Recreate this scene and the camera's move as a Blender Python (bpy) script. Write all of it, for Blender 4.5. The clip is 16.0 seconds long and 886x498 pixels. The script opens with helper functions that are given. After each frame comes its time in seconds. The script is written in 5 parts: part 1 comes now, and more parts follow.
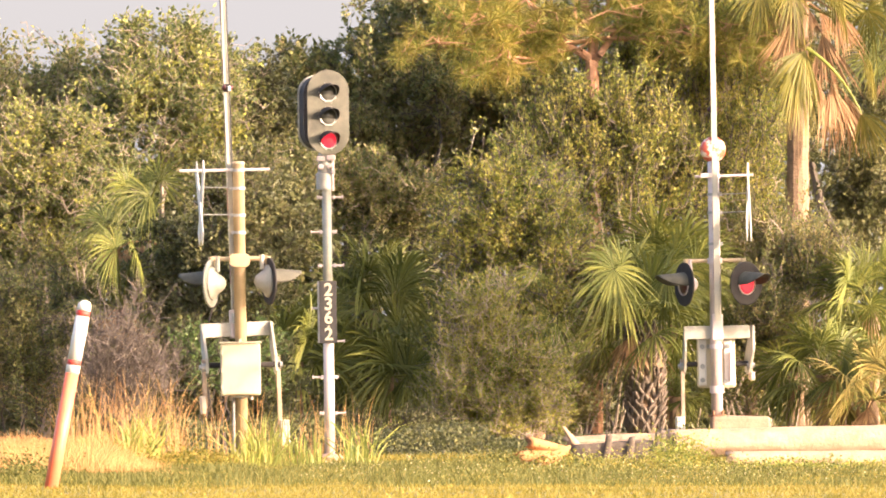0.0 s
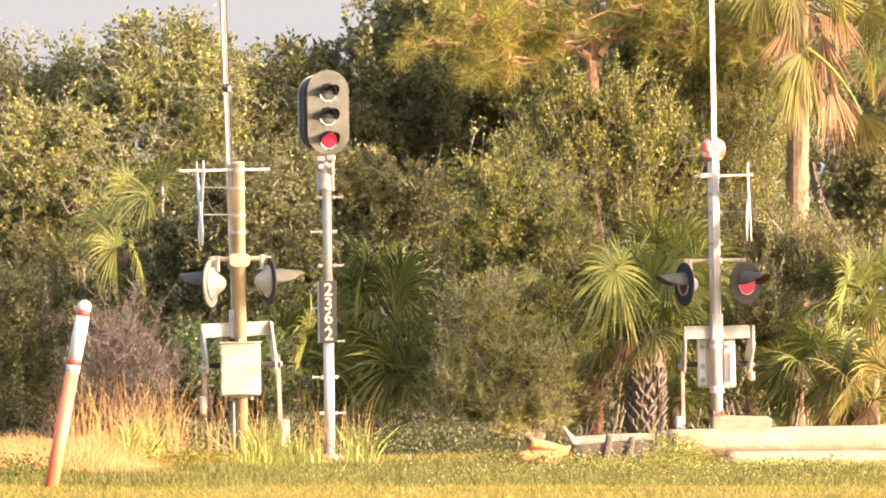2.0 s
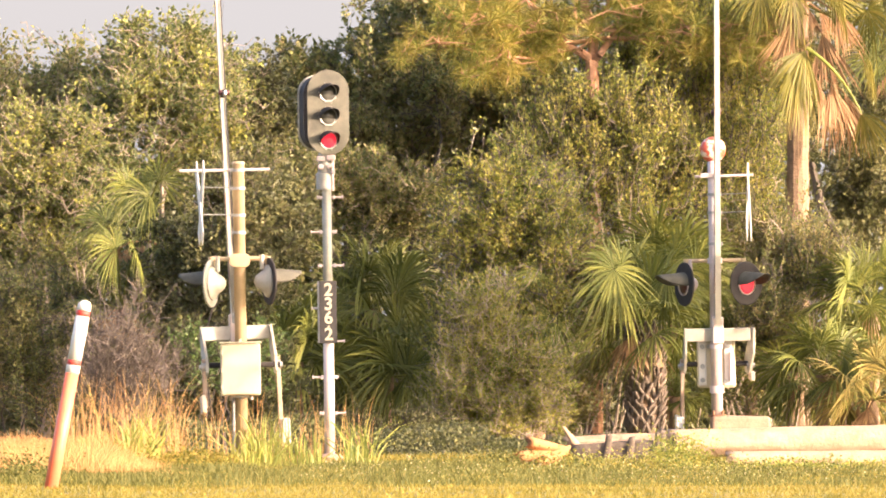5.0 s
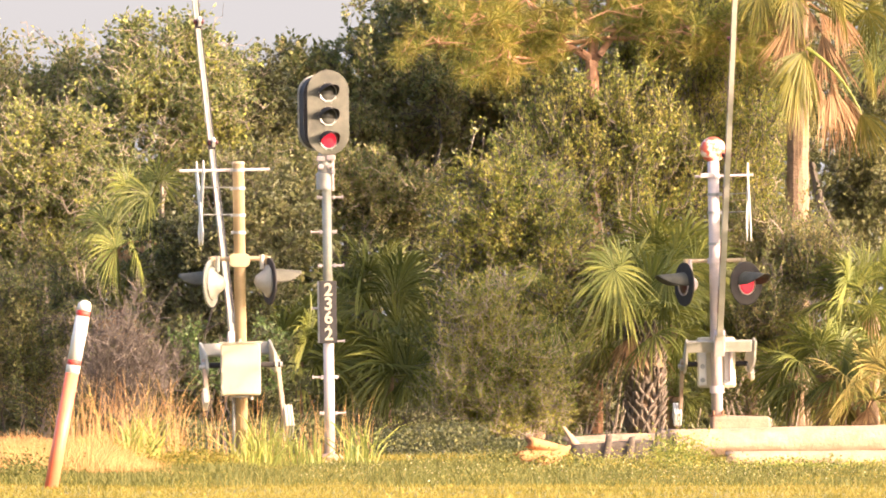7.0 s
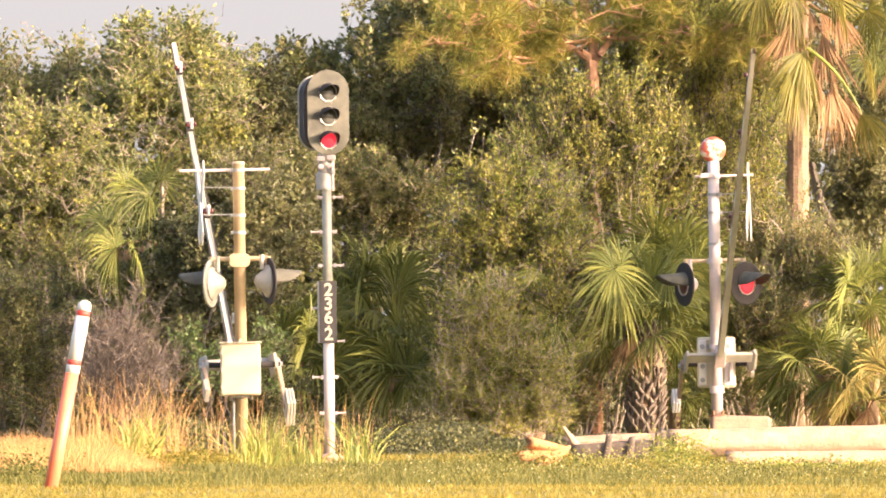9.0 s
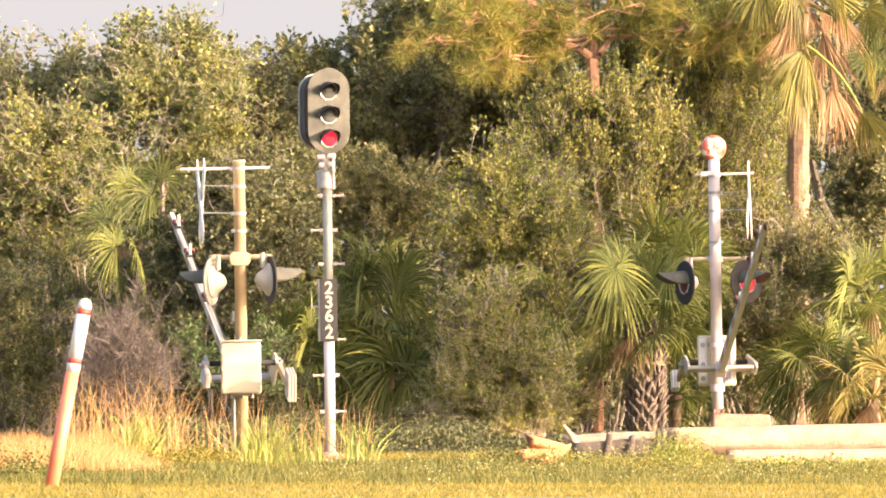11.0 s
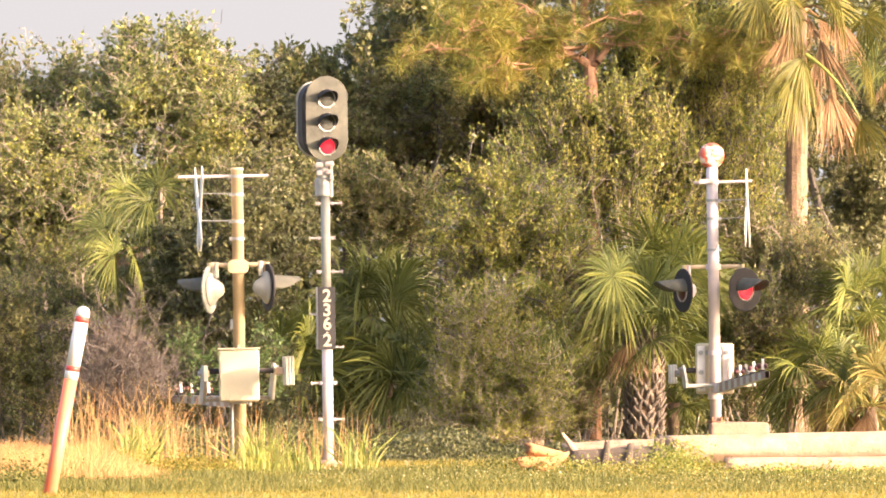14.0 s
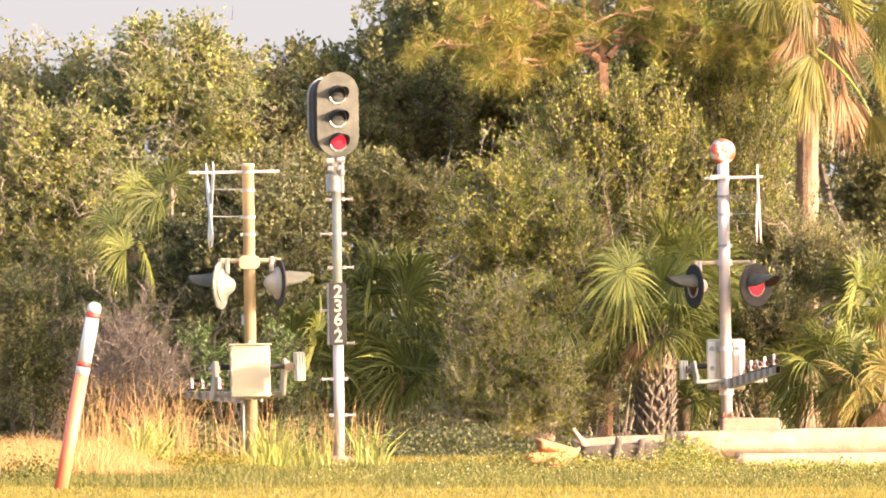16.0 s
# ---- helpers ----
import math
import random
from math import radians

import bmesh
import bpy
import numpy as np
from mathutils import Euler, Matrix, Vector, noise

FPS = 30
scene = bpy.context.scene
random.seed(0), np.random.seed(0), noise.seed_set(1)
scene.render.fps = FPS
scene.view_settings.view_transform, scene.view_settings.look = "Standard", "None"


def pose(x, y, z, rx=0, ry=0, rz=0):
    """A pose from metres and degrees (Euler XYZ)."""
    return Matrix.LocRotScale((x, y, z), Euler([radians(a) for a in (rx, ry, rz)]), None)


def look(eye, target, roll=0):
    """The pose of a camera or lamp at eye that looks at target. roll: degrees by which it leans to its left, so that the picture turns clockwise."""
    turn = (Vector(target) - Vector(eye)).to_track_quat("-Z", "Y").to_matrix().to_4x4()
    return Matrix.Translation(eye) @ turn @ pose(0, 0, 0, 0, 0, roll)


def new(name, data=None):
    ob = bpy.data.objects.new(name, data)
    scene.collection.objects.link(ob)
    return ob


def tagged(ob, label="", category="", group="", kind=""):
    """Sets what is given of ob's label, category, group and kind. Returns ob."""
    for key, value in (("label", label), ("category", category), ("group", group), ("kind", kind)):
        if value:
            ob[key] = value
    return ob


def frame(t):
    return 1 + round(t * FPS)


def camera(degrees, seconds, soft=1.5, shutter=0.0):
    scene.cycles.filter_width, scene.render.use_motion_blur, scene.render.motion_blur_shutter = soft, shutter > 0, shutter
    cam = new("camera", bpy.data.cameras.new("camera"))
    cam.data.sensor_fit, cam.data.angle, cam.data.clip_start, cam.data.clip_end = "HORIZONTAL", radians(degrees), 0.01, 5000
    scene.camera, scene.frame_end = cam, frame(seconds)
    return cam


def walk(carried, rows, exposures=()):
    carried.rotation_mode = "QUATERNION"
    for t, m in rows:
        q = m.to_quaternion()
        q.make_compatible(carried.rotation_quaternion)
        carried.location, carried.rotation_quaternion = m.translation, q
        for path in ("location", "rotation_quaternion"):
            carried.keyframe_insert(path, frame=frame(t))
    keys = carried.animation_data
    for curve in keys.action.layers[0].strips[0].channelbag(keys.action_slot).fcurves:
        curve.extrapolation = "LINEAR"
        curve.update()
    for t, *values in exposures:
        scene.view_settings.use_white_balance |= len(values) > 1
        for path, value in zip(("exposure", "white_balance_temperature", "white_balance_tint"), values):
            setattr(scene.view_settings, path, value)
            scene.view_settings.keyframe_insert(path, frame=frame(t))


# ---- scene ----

# ------------------------------------------------------------------ camera
EYE = (0.0, 0.0, 1.7)
TILT = 0.448
# seconds, turn to the left, turn upward, in hundredths of a degree
SHAKE = [(0.0, 0, 0), (9.2, 0, 0), (10.4, 0, 0), (11.3, 1.0, -1.3), (11.5, 2.4, 2.4), (12.0, 6.7, 5.3), (12.5, 7.4, 7.3), (13.0, 1.3, 0.3),
         (13.5, 3.3, 5.8), (14.0, -0.8, 3.5), (14.5, 3.9, 5.0), (15.0, 3.5, 5.5), (15.5, 7.4, -1.1), (16.0, 5.5, 1.1)]
cam = camera(5.05, 16.0, soft=1.8)
walk(cam, [(t, pose(*EYE, 90 + TILT + v / 100, 0, h / 100)) for t, h, v in SHAKE],
     exposures=[(0.0, 2.31, 6650, 22), (9.2, 2.31, 6650, 22), (11.5, 2.38, 6600, 22), (16.0, 2.38, 6600, 22)])

# ------------------------------------------------------------------ light
SUN_AZ, SUN_EL = 60.0, 14.0      # degrees to the right of straight behind the camera; above the ground
to_sun = Vector((math.sin(radians(SUN_AZ)) * math.cos(radians(SUN_EL)), -math.cos(radians(SUN_AZ)) * math.cos(radians(SUN_EL)), math.sin(radians(SUN_EL))))
world = bpy.data.worlds.new("world")
scene.world = world
world.use_nodes = True
wn = world.node_tree
sky = wn.nodes.new("ShaderNodeTexSky")
sky.sky_type = "NISHITA"
sky.sun_disc = False
sky.sun_elevation = radians(SUN_EL)
sky.sun_rotation = radians(180 - SUN_AZ)
sky.air_density, sky.dust_density, sky.ozone_density = 0.8, 6.0, 0.6
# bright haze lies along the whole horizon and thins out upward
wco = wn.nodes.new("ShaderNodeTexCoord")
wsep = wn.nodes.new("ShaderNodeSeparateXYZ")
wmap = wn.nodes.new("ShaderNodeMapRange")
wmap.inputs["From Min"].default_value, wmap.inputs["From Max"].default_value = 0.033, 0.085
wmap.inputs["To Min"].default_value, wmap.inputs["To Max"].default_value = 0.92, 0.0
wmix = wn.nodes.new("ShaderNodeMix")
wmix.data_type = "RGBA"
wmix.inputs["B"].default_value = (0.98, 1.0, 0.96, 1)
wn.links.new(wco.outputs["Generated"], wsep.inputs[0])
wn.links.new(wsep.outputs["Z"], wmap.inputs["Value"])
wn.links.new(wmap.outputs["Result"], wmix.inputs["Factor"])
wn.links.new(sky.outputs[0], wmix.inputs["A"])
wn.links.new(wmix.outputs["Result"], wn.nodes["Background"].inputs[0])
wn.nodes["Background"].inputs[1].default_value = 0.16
sun = new("sun", bpy.data.lights.new("sun", "SUN"))
sun.data.energy, sun.data.angle, sun.data.color = 2.8, radians(0.5), (1.0, 0.79, 0.60)
sun.matrix_basis = look(tuple(to_sun * 50), (0, 0, 0))


# ------------------------------------------------------------------ materials
def material(name, base, rough=0.6, metal=0.0, second=None, scale=8.0, amount=0.5, bump=0.0, bump_scale=40.0, spec=0.5):
    """A surface of two colours mixed by noise, with fine relief."""
    m = bpy.data.materials.new(name)
    m.use_nodes = True
    nt = m.node_tree
    bsdf = nt.nodes["Principled BSDF"]
    bsdf.inputs["Roughness"].default_value = rough
    bsdf.inputs["Metallic"].default_value = metal
    bsdf.inputs["Specular IOR Level"].default_value = spec
    co = nt.nodes.new("ShaderNodeTexCoord")
    if second is None:
        second = tuple(c * 0.7 for c in base)
    n = nt.nodes.new("ShaderNodeTexNoise")
    n.inputs["Scale"].default_value, n.inputs["Detail"].default_value, n.inputs["Roughness"].default_value = scale, 6.0, 0.65
    ramp = nt.nodes.new("ShaderNodeValToRGB")
    ramp.color_ramp.elements[0].position, ramp.color_ramp.elements[1].position = 0.5 - 0.2, 0.5 + 0.2
    mix = nt.nodes.new("ShaderNodeMix")
    mix.data_type = "RGBA"
    mul = nt.nodes.new("ShaderNodeMath")
    mul.operation = "MULTIPLY"
    mul.inputs[1].default_value = amount
    mix.inputs["A"].default_value, mix.inputs["B"].default_value = (*base, 1), (*second, 1)
    nt.links.new(co.outputs["Object"], n.inputs["Vector"])
    nt.links.new(n.outputs["Fac"], ramp.inputs[0])
    nt.links.new(ramp.outputs[0], mul.inputs[0])
    nt.links.new(mul.outputs[0], mix.inputs["Factor"])
    nt.links.new(mix.outputs["Result"], bsdf.inputs["Base Color"])
    if bump:
        b = nt.nodes.new("ShaderNodeBump")
        n2 = nt.nodes.new("ShaderNodeTexNoise")
        n2.inputs["Scale"].default_value, n2.inputs["Detail"].default_value = bump_scale, 4.0
        b.inputs["Strength"].default_value, b.inputs["Distance"].default_value = bump, 0.02
        nt.links.new(co.outputs["Object"], n2.inputs["Vector"])
        nt.links.new(n2.outputs["Fac"], b.inputs["Height"])
        nt.links.new(b.outputs[0], bsdf.inputs["Normal"])
    return m


def leaf_material(name, colours, translucent=0.45, rough=0.5, patch=1.2):
    """Leaves: each takes a colour of its own between those given, and whole patches lean one way; some light shines through."""
    m = bpy.data.materials.new(name)
    m.use_nodes = True
    nt = m.node_tree
    bsdf = nt.nodes["Principled BSDF"]
    bsdf.inputs["Roughness"].default_value = rough
    bsdf.inputs["Specular IOR Level"].default_value = 0.35
    geo = nt.nodes.new("ShaderNodeNewGeometry")
    co = nt.nodes.new("ShaderNodeTexCoord")
    n = nt.nodes.new("ShaderNodeTexNoise")
    n.inputs["Scale"].default_value, n.inputs["Detail"].default_value = patch, 3.0
    nt.links.new(co.outputs["Object"], n.inputs["Vector"])
    mr = nt.nodes.new("ShaderNodeMapRange")
    mr.inputs["From Min"].default_value, mr.inputs["From Max"].default_value = 0.3, 0.7
    nt.links.new(n.outputs["Fac"], mr.inputs["Value"])
    blend = nt.nodes.new("ShaderNodeMix")
    blend.inputs["Factor"].default_value = 0.42
    nt.links.new(geo.outputs["Random Per Island"], blend.inputs["A"])
    nt.links.new(mr.outputs["Result"], blend.inputs["B"])
    ramp = nt.nodes.new("ShaderNodeValToRGB")
    els = ramp.color_ramp.elements
    while len(els) < len(colours):
        els.new(0.5)
    for i, c in enumerate(colours):
        els[i].position = 0.15 + 0.7 * i / (len(colours) - 1)
        els[i].color = (*c, 1)
    nt.links.new(blend.outputs["Result"], ramp.inputs[0])
    nt.links.new(ramp.outputs[0], bsdf.inputs["Base Color"])
    tr = nt.nodes.new("ShaderNodeBsdfTranslucent")
    nt.links.new(ramp.outputs[0], tr.inputs["Color"])
    mx = nt.nodes.new("ShaderNodeMixShader")
    mx.inputs[0].default_value = translucent
    nt.links.new(bsdf.outputs[0], mx.inputs[1])
    nt.links.new(tr.outputs[0], mx.inputs[2])
    nt.links.new(mx.outputs[0], nt.nodes["Material Output"].inputs["Surface"])
    return m


def glow_material(name, colour, strength):
    m = material(name, colour, 0.25)
    b = m.node_tree.nodes["Principled BSDF"]
    b.inputs["Emission Color"].default_value = (*colour, 1)
    b.inputs["Emission Strength"].default_value = strength
    return m


M_GROUND = material("soil_and_grass", (0.16, 0.14, 0.045), 0.95, second=(0.09, 0.10, 0.03), scale=1.3, amount=1.0, bump=0.6, bump_scale=14)
M_MAST = material("weathered_cream_paint", (0.46, 0.36, 0.22), 0.5, second=(0.33, 0.23, 0.13), scale=5, amount=0.6, bump=0.1)
M_ALU = material("aluminium_paint", (0.56, 0.48, 0.45), 0.45, 0.05, second=(0.40, 0.33, 0.30), scale=7, amount=0.6, bump=0.08)
M_WHITE = material("white_paint", (0.66, 0.64, 0.58), 0.5, second=(0.46, 0.43, 0.37), scale=9, amount=0.4)
M_BOX = material("pale_cabinet_paint", (0.52, 0.47, 0.32), 0.6, second=(0.42, 0.36, 0.24), scale=4, amount=0.45, bump=0.05)
M_STEEL = material("galvanised_steel", (0.36, 0.36, 0.34), 0.45, 0.5, second=(0.2, 0.2, 0.18), scale=10, amount=0.8, bump=0.1)
M_DARKGREY = material("dull_grey_metal", (0.30, 0.30, 0.26), 0.6, 0.2, second=(0.19, 0.19, 0.155), scale=8, amount=0.8, bump=0.1)
M_BLACK = material("black_paint", (0.028, 0.027, 0.028), 0.75, second=(0.05, 0.045, 0.042), scale=12, amount=0.7, spec=0.2)
M_PLATE = material("faded_black_enamel", (0.05, 0.05, 0.042), 0.75, second=(0.125, 0.12, 0.09), scale=4, amount=1.0, bump=0.1, spec=0.2)
M_RUST = material("rusty_iron", (0.28, 0.14, 0.07), 0.8, 0.2, second=(0.12, 0.06, 0.035), scale=18, amount=0.9, bump=0.3)
M_RED = material("red_reflective_band", (0.5, 0.05, 0.03), 0.45, second=(0.35, 0.05, 0.04), scale=12)
M_FRAME = material("weathered_pale_steel", (0.37, 0.36, 0.30), 0.55, second=(0.25, 0.22, 0.17), scale=9, amount=0.6, bump=0.08)
M_WEIGHT = material("rust_streaked_iron", (0.40, 0.31, 0.22), 0.75, second=(0.22, 0.13, 0.08), scale=7, amount=0.8, bump=0.2)
M_STRIPE = material("faded_red_stripe", (0.24, 0.14, 0.10), 0.6, second=(0.3, 0.22, 0.17), scale=12, spec=0.2)
M_ARM = material("dulled_white_arm", (0.44, 0.42, 0.34), 0.6, second=(0.33, 0.30, 0.23), scale=8, amount=0.6, spec=0.25)
M_ORANGE = material("orange_plastic", (0.72, 0.15, 0.065), 0.5, second=(0.6, 0.2, 0.11), scale=5, amount=0.6)
M_REDLENS = glow_material("lit_red_lens", (0.8, 0.03, 0.05), 0.22)
M_DARKLENS = material("dark_lens", (0.10, 0.10, 0.085), 0.15, second=(0.05, 0.05, 0.05), scale=20)
M_REDGLASS = material("dark_red_lens", (0.07, 0.012, 0.012), 0.4)
M_CONCRETE = material("weathered_concrete", (0.38, 0.255, 0.175), 0.9, second=(0.25, 0.165, 0.11), scale=6, amount=0.8, bump=0.5, bump_scale=30)
M_LOG = material("sun_bleached_wood", (0.44, 0.31, 0.205), 0.85, second=(0.25, 0.155, 0.09), scale=5, amount=0.85, bump=0.8, bump_scale=22)
M_OLDWOOD = material("rotten_grey_wood", (0.135, 0.105, 0.078), 0.95, second=(0.06, 0.048, 0.036), scale=9, amount=0.9, bump=0.6, bump_scale=26)
M_ORANGEWOOD = material("split_orange_wood", (0.5, 0.235, 0.085), 0.85, second=(0.28, 0.12, 0.05), scale=9, amount=0.8, bump=0.5)
M_BARK = material("grey_bark", (0.095, 0.078, 0.058), 0.95, second=(0.055, 0.045, 0.035), scale=14, amount=0.9, bump=0.7, bump_scale=30)
M_PALEBARK = material("pale_twig_bark", (0.36, 0.29, 0.22), 0.9, second=(0.2, 0.16, 0.115), scale=14, amount=0.9)
M_GREYTWIG = material("grey_brown_twigs", (0.13, 0.105, 0.085), 0.9, second=(0.075, 0.06, 0.05), scale=14, amount=0.9)
M_PINEBARK = material("orange_pine_bark", (0.42, 0.23, 0.13), 0.95, second=(0.22, 0.12, 0.07), scale=9, amount=0.9, bump=0.8, bump_scale=18)
M_BOOT = material("old_leaf_stalks", (0.17, 0.135, 0.10), 0.95, second=(0.095, 0.075, 0.058), scale=16, amount=0.9, bump=0.6, bump_scale=30)
M_PALMBARK = material("palm_trunk_bark", (0.30, 0.20, 0.125), 0.95, second=(0.16, 0.105, 0.068), scale=12, amount=0.9, bump=0.8, bump_scale=25)
L_OAK = leaf_material("oak_leaves", [(0.075, 0.10, 0.034), (0.135, 0.157, 0.05), (0.205, 0.215, 0.064), (0.38, 0.365, 0.075)])
# leaf colours darkened to stand for foliage in shade
L_SHADE = leaf_material("shade_dark_leaves", [(0.06, 0.07, 0.024), (0.108, 0.112, 0.038), (0.17, 0.155, 0.058)], 0.25)
L_WILLOW = leaf_material("willow_leaves", [(0.11, 0.145, 0.03), (0.19, 0.22, 0.04), (0.29, 0.285, 0.052), (0.40, 0.34, 0.085)])
L_GREY = leaf_material("grey_green_leaves", [(0.082, 0.104, 0.036), (0.144, 0.162, 0.047), (0.226, 0.216, 0.065), (0.288, 0.234, 0.1)])
L_FRESH = leaf_material("fresh_green_leaves", [(0.07, 0.115, 0.03), (0.12, 0.17, 0.045)], 0.4)
L_BROWN = leaf_material("dry_brown_twigs", [(0.16, 0.12, 0.07), (0.24, 0.18, 0.11), (0.3, 0.24, 0.16)], 0.15)
L_PALM = leaf_material("palm_fronds", [(0.08, 0.10, 0.022), (0.15, 0.17, 0.034), (0.25, 0.25, 0.052)], 0.3, 0.5)
L_GOLDPALM = leaf_material("yellow_green_palm_fronds", [(0.085, 0.09, 0.016), (0.16, 0.146, 0.024), (0.26, 0.212, 0.038)], 0.3, 0.55)
L_DRYPALM = leaf_material("half_dry_palm_fronds", [(0.14, 0.13, 0.035), (0.27, 0.215, 0.06), (0.40, 0.31, 0.11)], 0.3, 0.55)
L_DEADPALM = leaf_material("dead_palm_fronds", [(0.16, 0.09, 0.04), (0.29, 0.165, 0.075), (0.40, 0.26, 0.13)], 0.25, 0.7)
L_PINE = leaf_material("pine_needles", [(0.12, 0.144, 0.022), (0.21, 0.2, 0.034), (0.325, 0.245, 0.046)], 0.35)
L_GRASS = leaf_material("short_grass", [(0.10, 0.105, 0.014), (0.185, 0.16, 0.022), (0.28, 0.222, 0.032), (0.35, 0.265, 0.055)], 0.35, 0.6)
L_DRY = leaf_material("dry_orange_grass", [(0.40, 0.2, 0.07), (0.5, 0.27, 0.1), (0.58, 0.36, 0.15), (0.44, 0.34, 0.1)], 0.35, 0.7)
L_REED = leaf_material("green_reed", [(0.184, 0.23, 0.046), (0.322, 0.333, 0.069), (0.414, 0.368, 0.115)], 0.4, 0.5)
L_WEED = leaf_material("green_weeds", [(0.07, 0.085, 0.017), (0.125, 0.13, 0.028), (0.21, 0.18, 0.045)], 0.35, 0.6)
L_FLOWER = leaf_material("white_flowers", [(0.38, 0.33, 0.16), (0.52, 0.46, 0.28)], 0.3)


# ------------------------------------------------------------------ mesh helpers
def part(name, bm, mat, parent, label="", smooth=False):
    me = bpy.data.meshes.new(name)
    bm.to_mesh(me)
    bm.free()
    me.materials.append(mat)
    if smooth:
        for p in me.polygons:
            p.use_smooth = True
    ob = new(name, me)
    ob.parent = parent
    if label:
        ob["label"] = label
    return ob


def thing(name, m, label, category, group="", kind=""):
    ob = new(name)
    ob.empty_display_size = 0.2
    ob.matrix_basis = m
    return tagged(ob, label, category, group, kind)


def box(bm, cx, cy, cz, sx, sy, sz, bevel=0.006, m=None):
    """A bevelled block about (cx, cy, cz)."""
    mm = (m or Matrix()) @ Matrix.LocRotScale((cx, cy, cz), None, (sx, sy, sz))
    made = bmesh.ops.create_cube(bm, size=1.0, matrix=mm)
    if bevel:
        vs = set(made["verts"])
        es = [e for e in bm.edges if e.verts[0] in vs and e.verts[1] in vs]
        bmesh.ops.bevel(bm, geom=es, offset=bevel, segments=2, profile=0.5, affect="EDGES")
    return bm


def rod(bm, a, b, r0, r1=None, sides=14, cap=True):
    """A round bar from a to b."""
    a, b = Vector(a), Vector(b)
    d = b - a
    m = Matrix.Translation((a + b) / 2) @ d.to_track_quat("Z", "Y").to_matrix().to_4x4()
    bmesh.ops.create_cone(bm, cap_ends=cap, segments=sides, radius1=r0, radius2=r0 if r1 is None else r1, depth=d.length, matrix=m)
    return bm


def spun(bm, profile, m, sides=24):
    """A turned body: (radius, height) pairs about the local z axis."""
    rings = []
    for r, h in profile:
        rings.append([bm.verts.new(m @ Vector((r * math.cos(i * math.tau / sides), r * math.sin(i * math.tau / sides), h))) for i in range(sides)])
    for p, q in zip(rings, rings[1:]):
        for i in range(sides):
            j = (i + 1) % sides
            bm.faces.new((p[i], p[j], q[j], q[i]))
    bm.faces.new(rings[-1])
    bm.faces.new(rings[0][::-1])
    bmesh.ops.remove_doubles(bm, verts=bm.verts[:], dist=1e-5)
    return bm


def slab(bm, outline, depth, m):
    """An outline in the local xz plane, given depth along y."""
    front = [bm.verts.new(m @ Vector((x, -depth / 2, z))) for x, z in outline]
    back = [bm.verts.new(m @ Vector((x, depth / 2, z))) for x, z in outline]
    n = len(outline)
    bm.faces.new(front)
    bm.faces.new(back[::-1])
    for i in range(n):
        j = (i + 1) % n
        bm.faces.new((front[j], front[i], back[i], back[j]))
    bmesh.ops.recalc_face_normals(bm, faces=bm.faces[:])
    return bm


def mesh_of(name, verts, faces_n, mat, parent=None, label="", smooth=False):
    """A mesh of separate faces with faces_n corners each, from an array of corners in order."""
    verts = np.asarray(verts, dtype=np.float32).reshape(-1, 3)
    nv = len(verts)
    nf = nv // faces_n
    me = bpy.data.meshes.new(name)
    me.vertices.add(nv)
    me.vertices.foreach_set("co", verts.ravel())
    me.loops.add(nv)
    me.loops.foreach_set("vertex_index", np.arange(nv, dtype=np.int32))
    me.polygons.add(nf)
    me.polygons.foreach_set("loop_start", np.arange(0, nv, faces_n, dtype=np.int32))
    me.polygons.foreach_set("loop_total", np.full(nf, faces_n, dtype=np.int32))
    me.update(calc_edges=True)
    me.materials.append(mat)
    ob = new(name, me)
    ob.parent = parent
    if label:
        ob["label"] = label
    return ob


def grid_mesh(name, verts, faces, mat, parent=None, label="", smooth=False):
    me = bpy.data.meshes.new(name)
    me.from_pydata([tuple(v) for v in verts], [], faces)
    me.materials.append(mat)
    if smooth:
        for p in me.polygons:
            p.use_smooth = True
    ob = new(name, me)
    ob.parent = parent
    if label:
        ob["label"] = label
    return ob


def unit(v):
    return v / np.maximum(np.linalg.norm(v, axis=-1, keepdims=True), 1e-9)


# ------------------------------------------------------------------ ground
def ease(a, b, x):
    t = min(max((x - a) / (b - a), 0), 1)
    return t * t * (3 - 2 * t)


def ground_z(x, y):
    """Flat field, a low bank by the far mast, and slight unevenness."""
    z = 0.12 * ease(127, 135, y) * ease(0.5, 3.0, x) + 0.06 * ease(128, 140, y)
    z += 0.03 * noise.noise(Vector((x * 0.5, y * 0.25, 0)))
    return z * ease(900, 300, math.hypot(x, y - 120)) if abs(x) > 60 or y > 220 or y < 40 else z


def build_ground():
    xs = [-3000, -600, -200, -60, -30, -15] + [-10 + 0.5 * i for i in range(41)] + [15, 30, 60, 200, 600, 3000]
    ys = [-3000, -600, -200, -50, 0, 40, 70, 90] + [95 + 1.0 * i for i in range(66)] + [170, 190, 220, 300, 600, 1500, 4000]
    verts = [(x, y, ground_z(x, y)) for y in ys for x in xs]
    w = len(xs)
    faces = [(j * w + i, j * w + i + 1, (j + 1) * w + i + 1, (j + 1) * w + i) for j in range(len(ys) - 1) for i in range(w - 1)]
    tagged(grid_mesh("ground", verts, faces, M_GROUND, smooth=True), "uneven field of sunlit grass and bare soil", "ground", kind="structure")


build_ground()


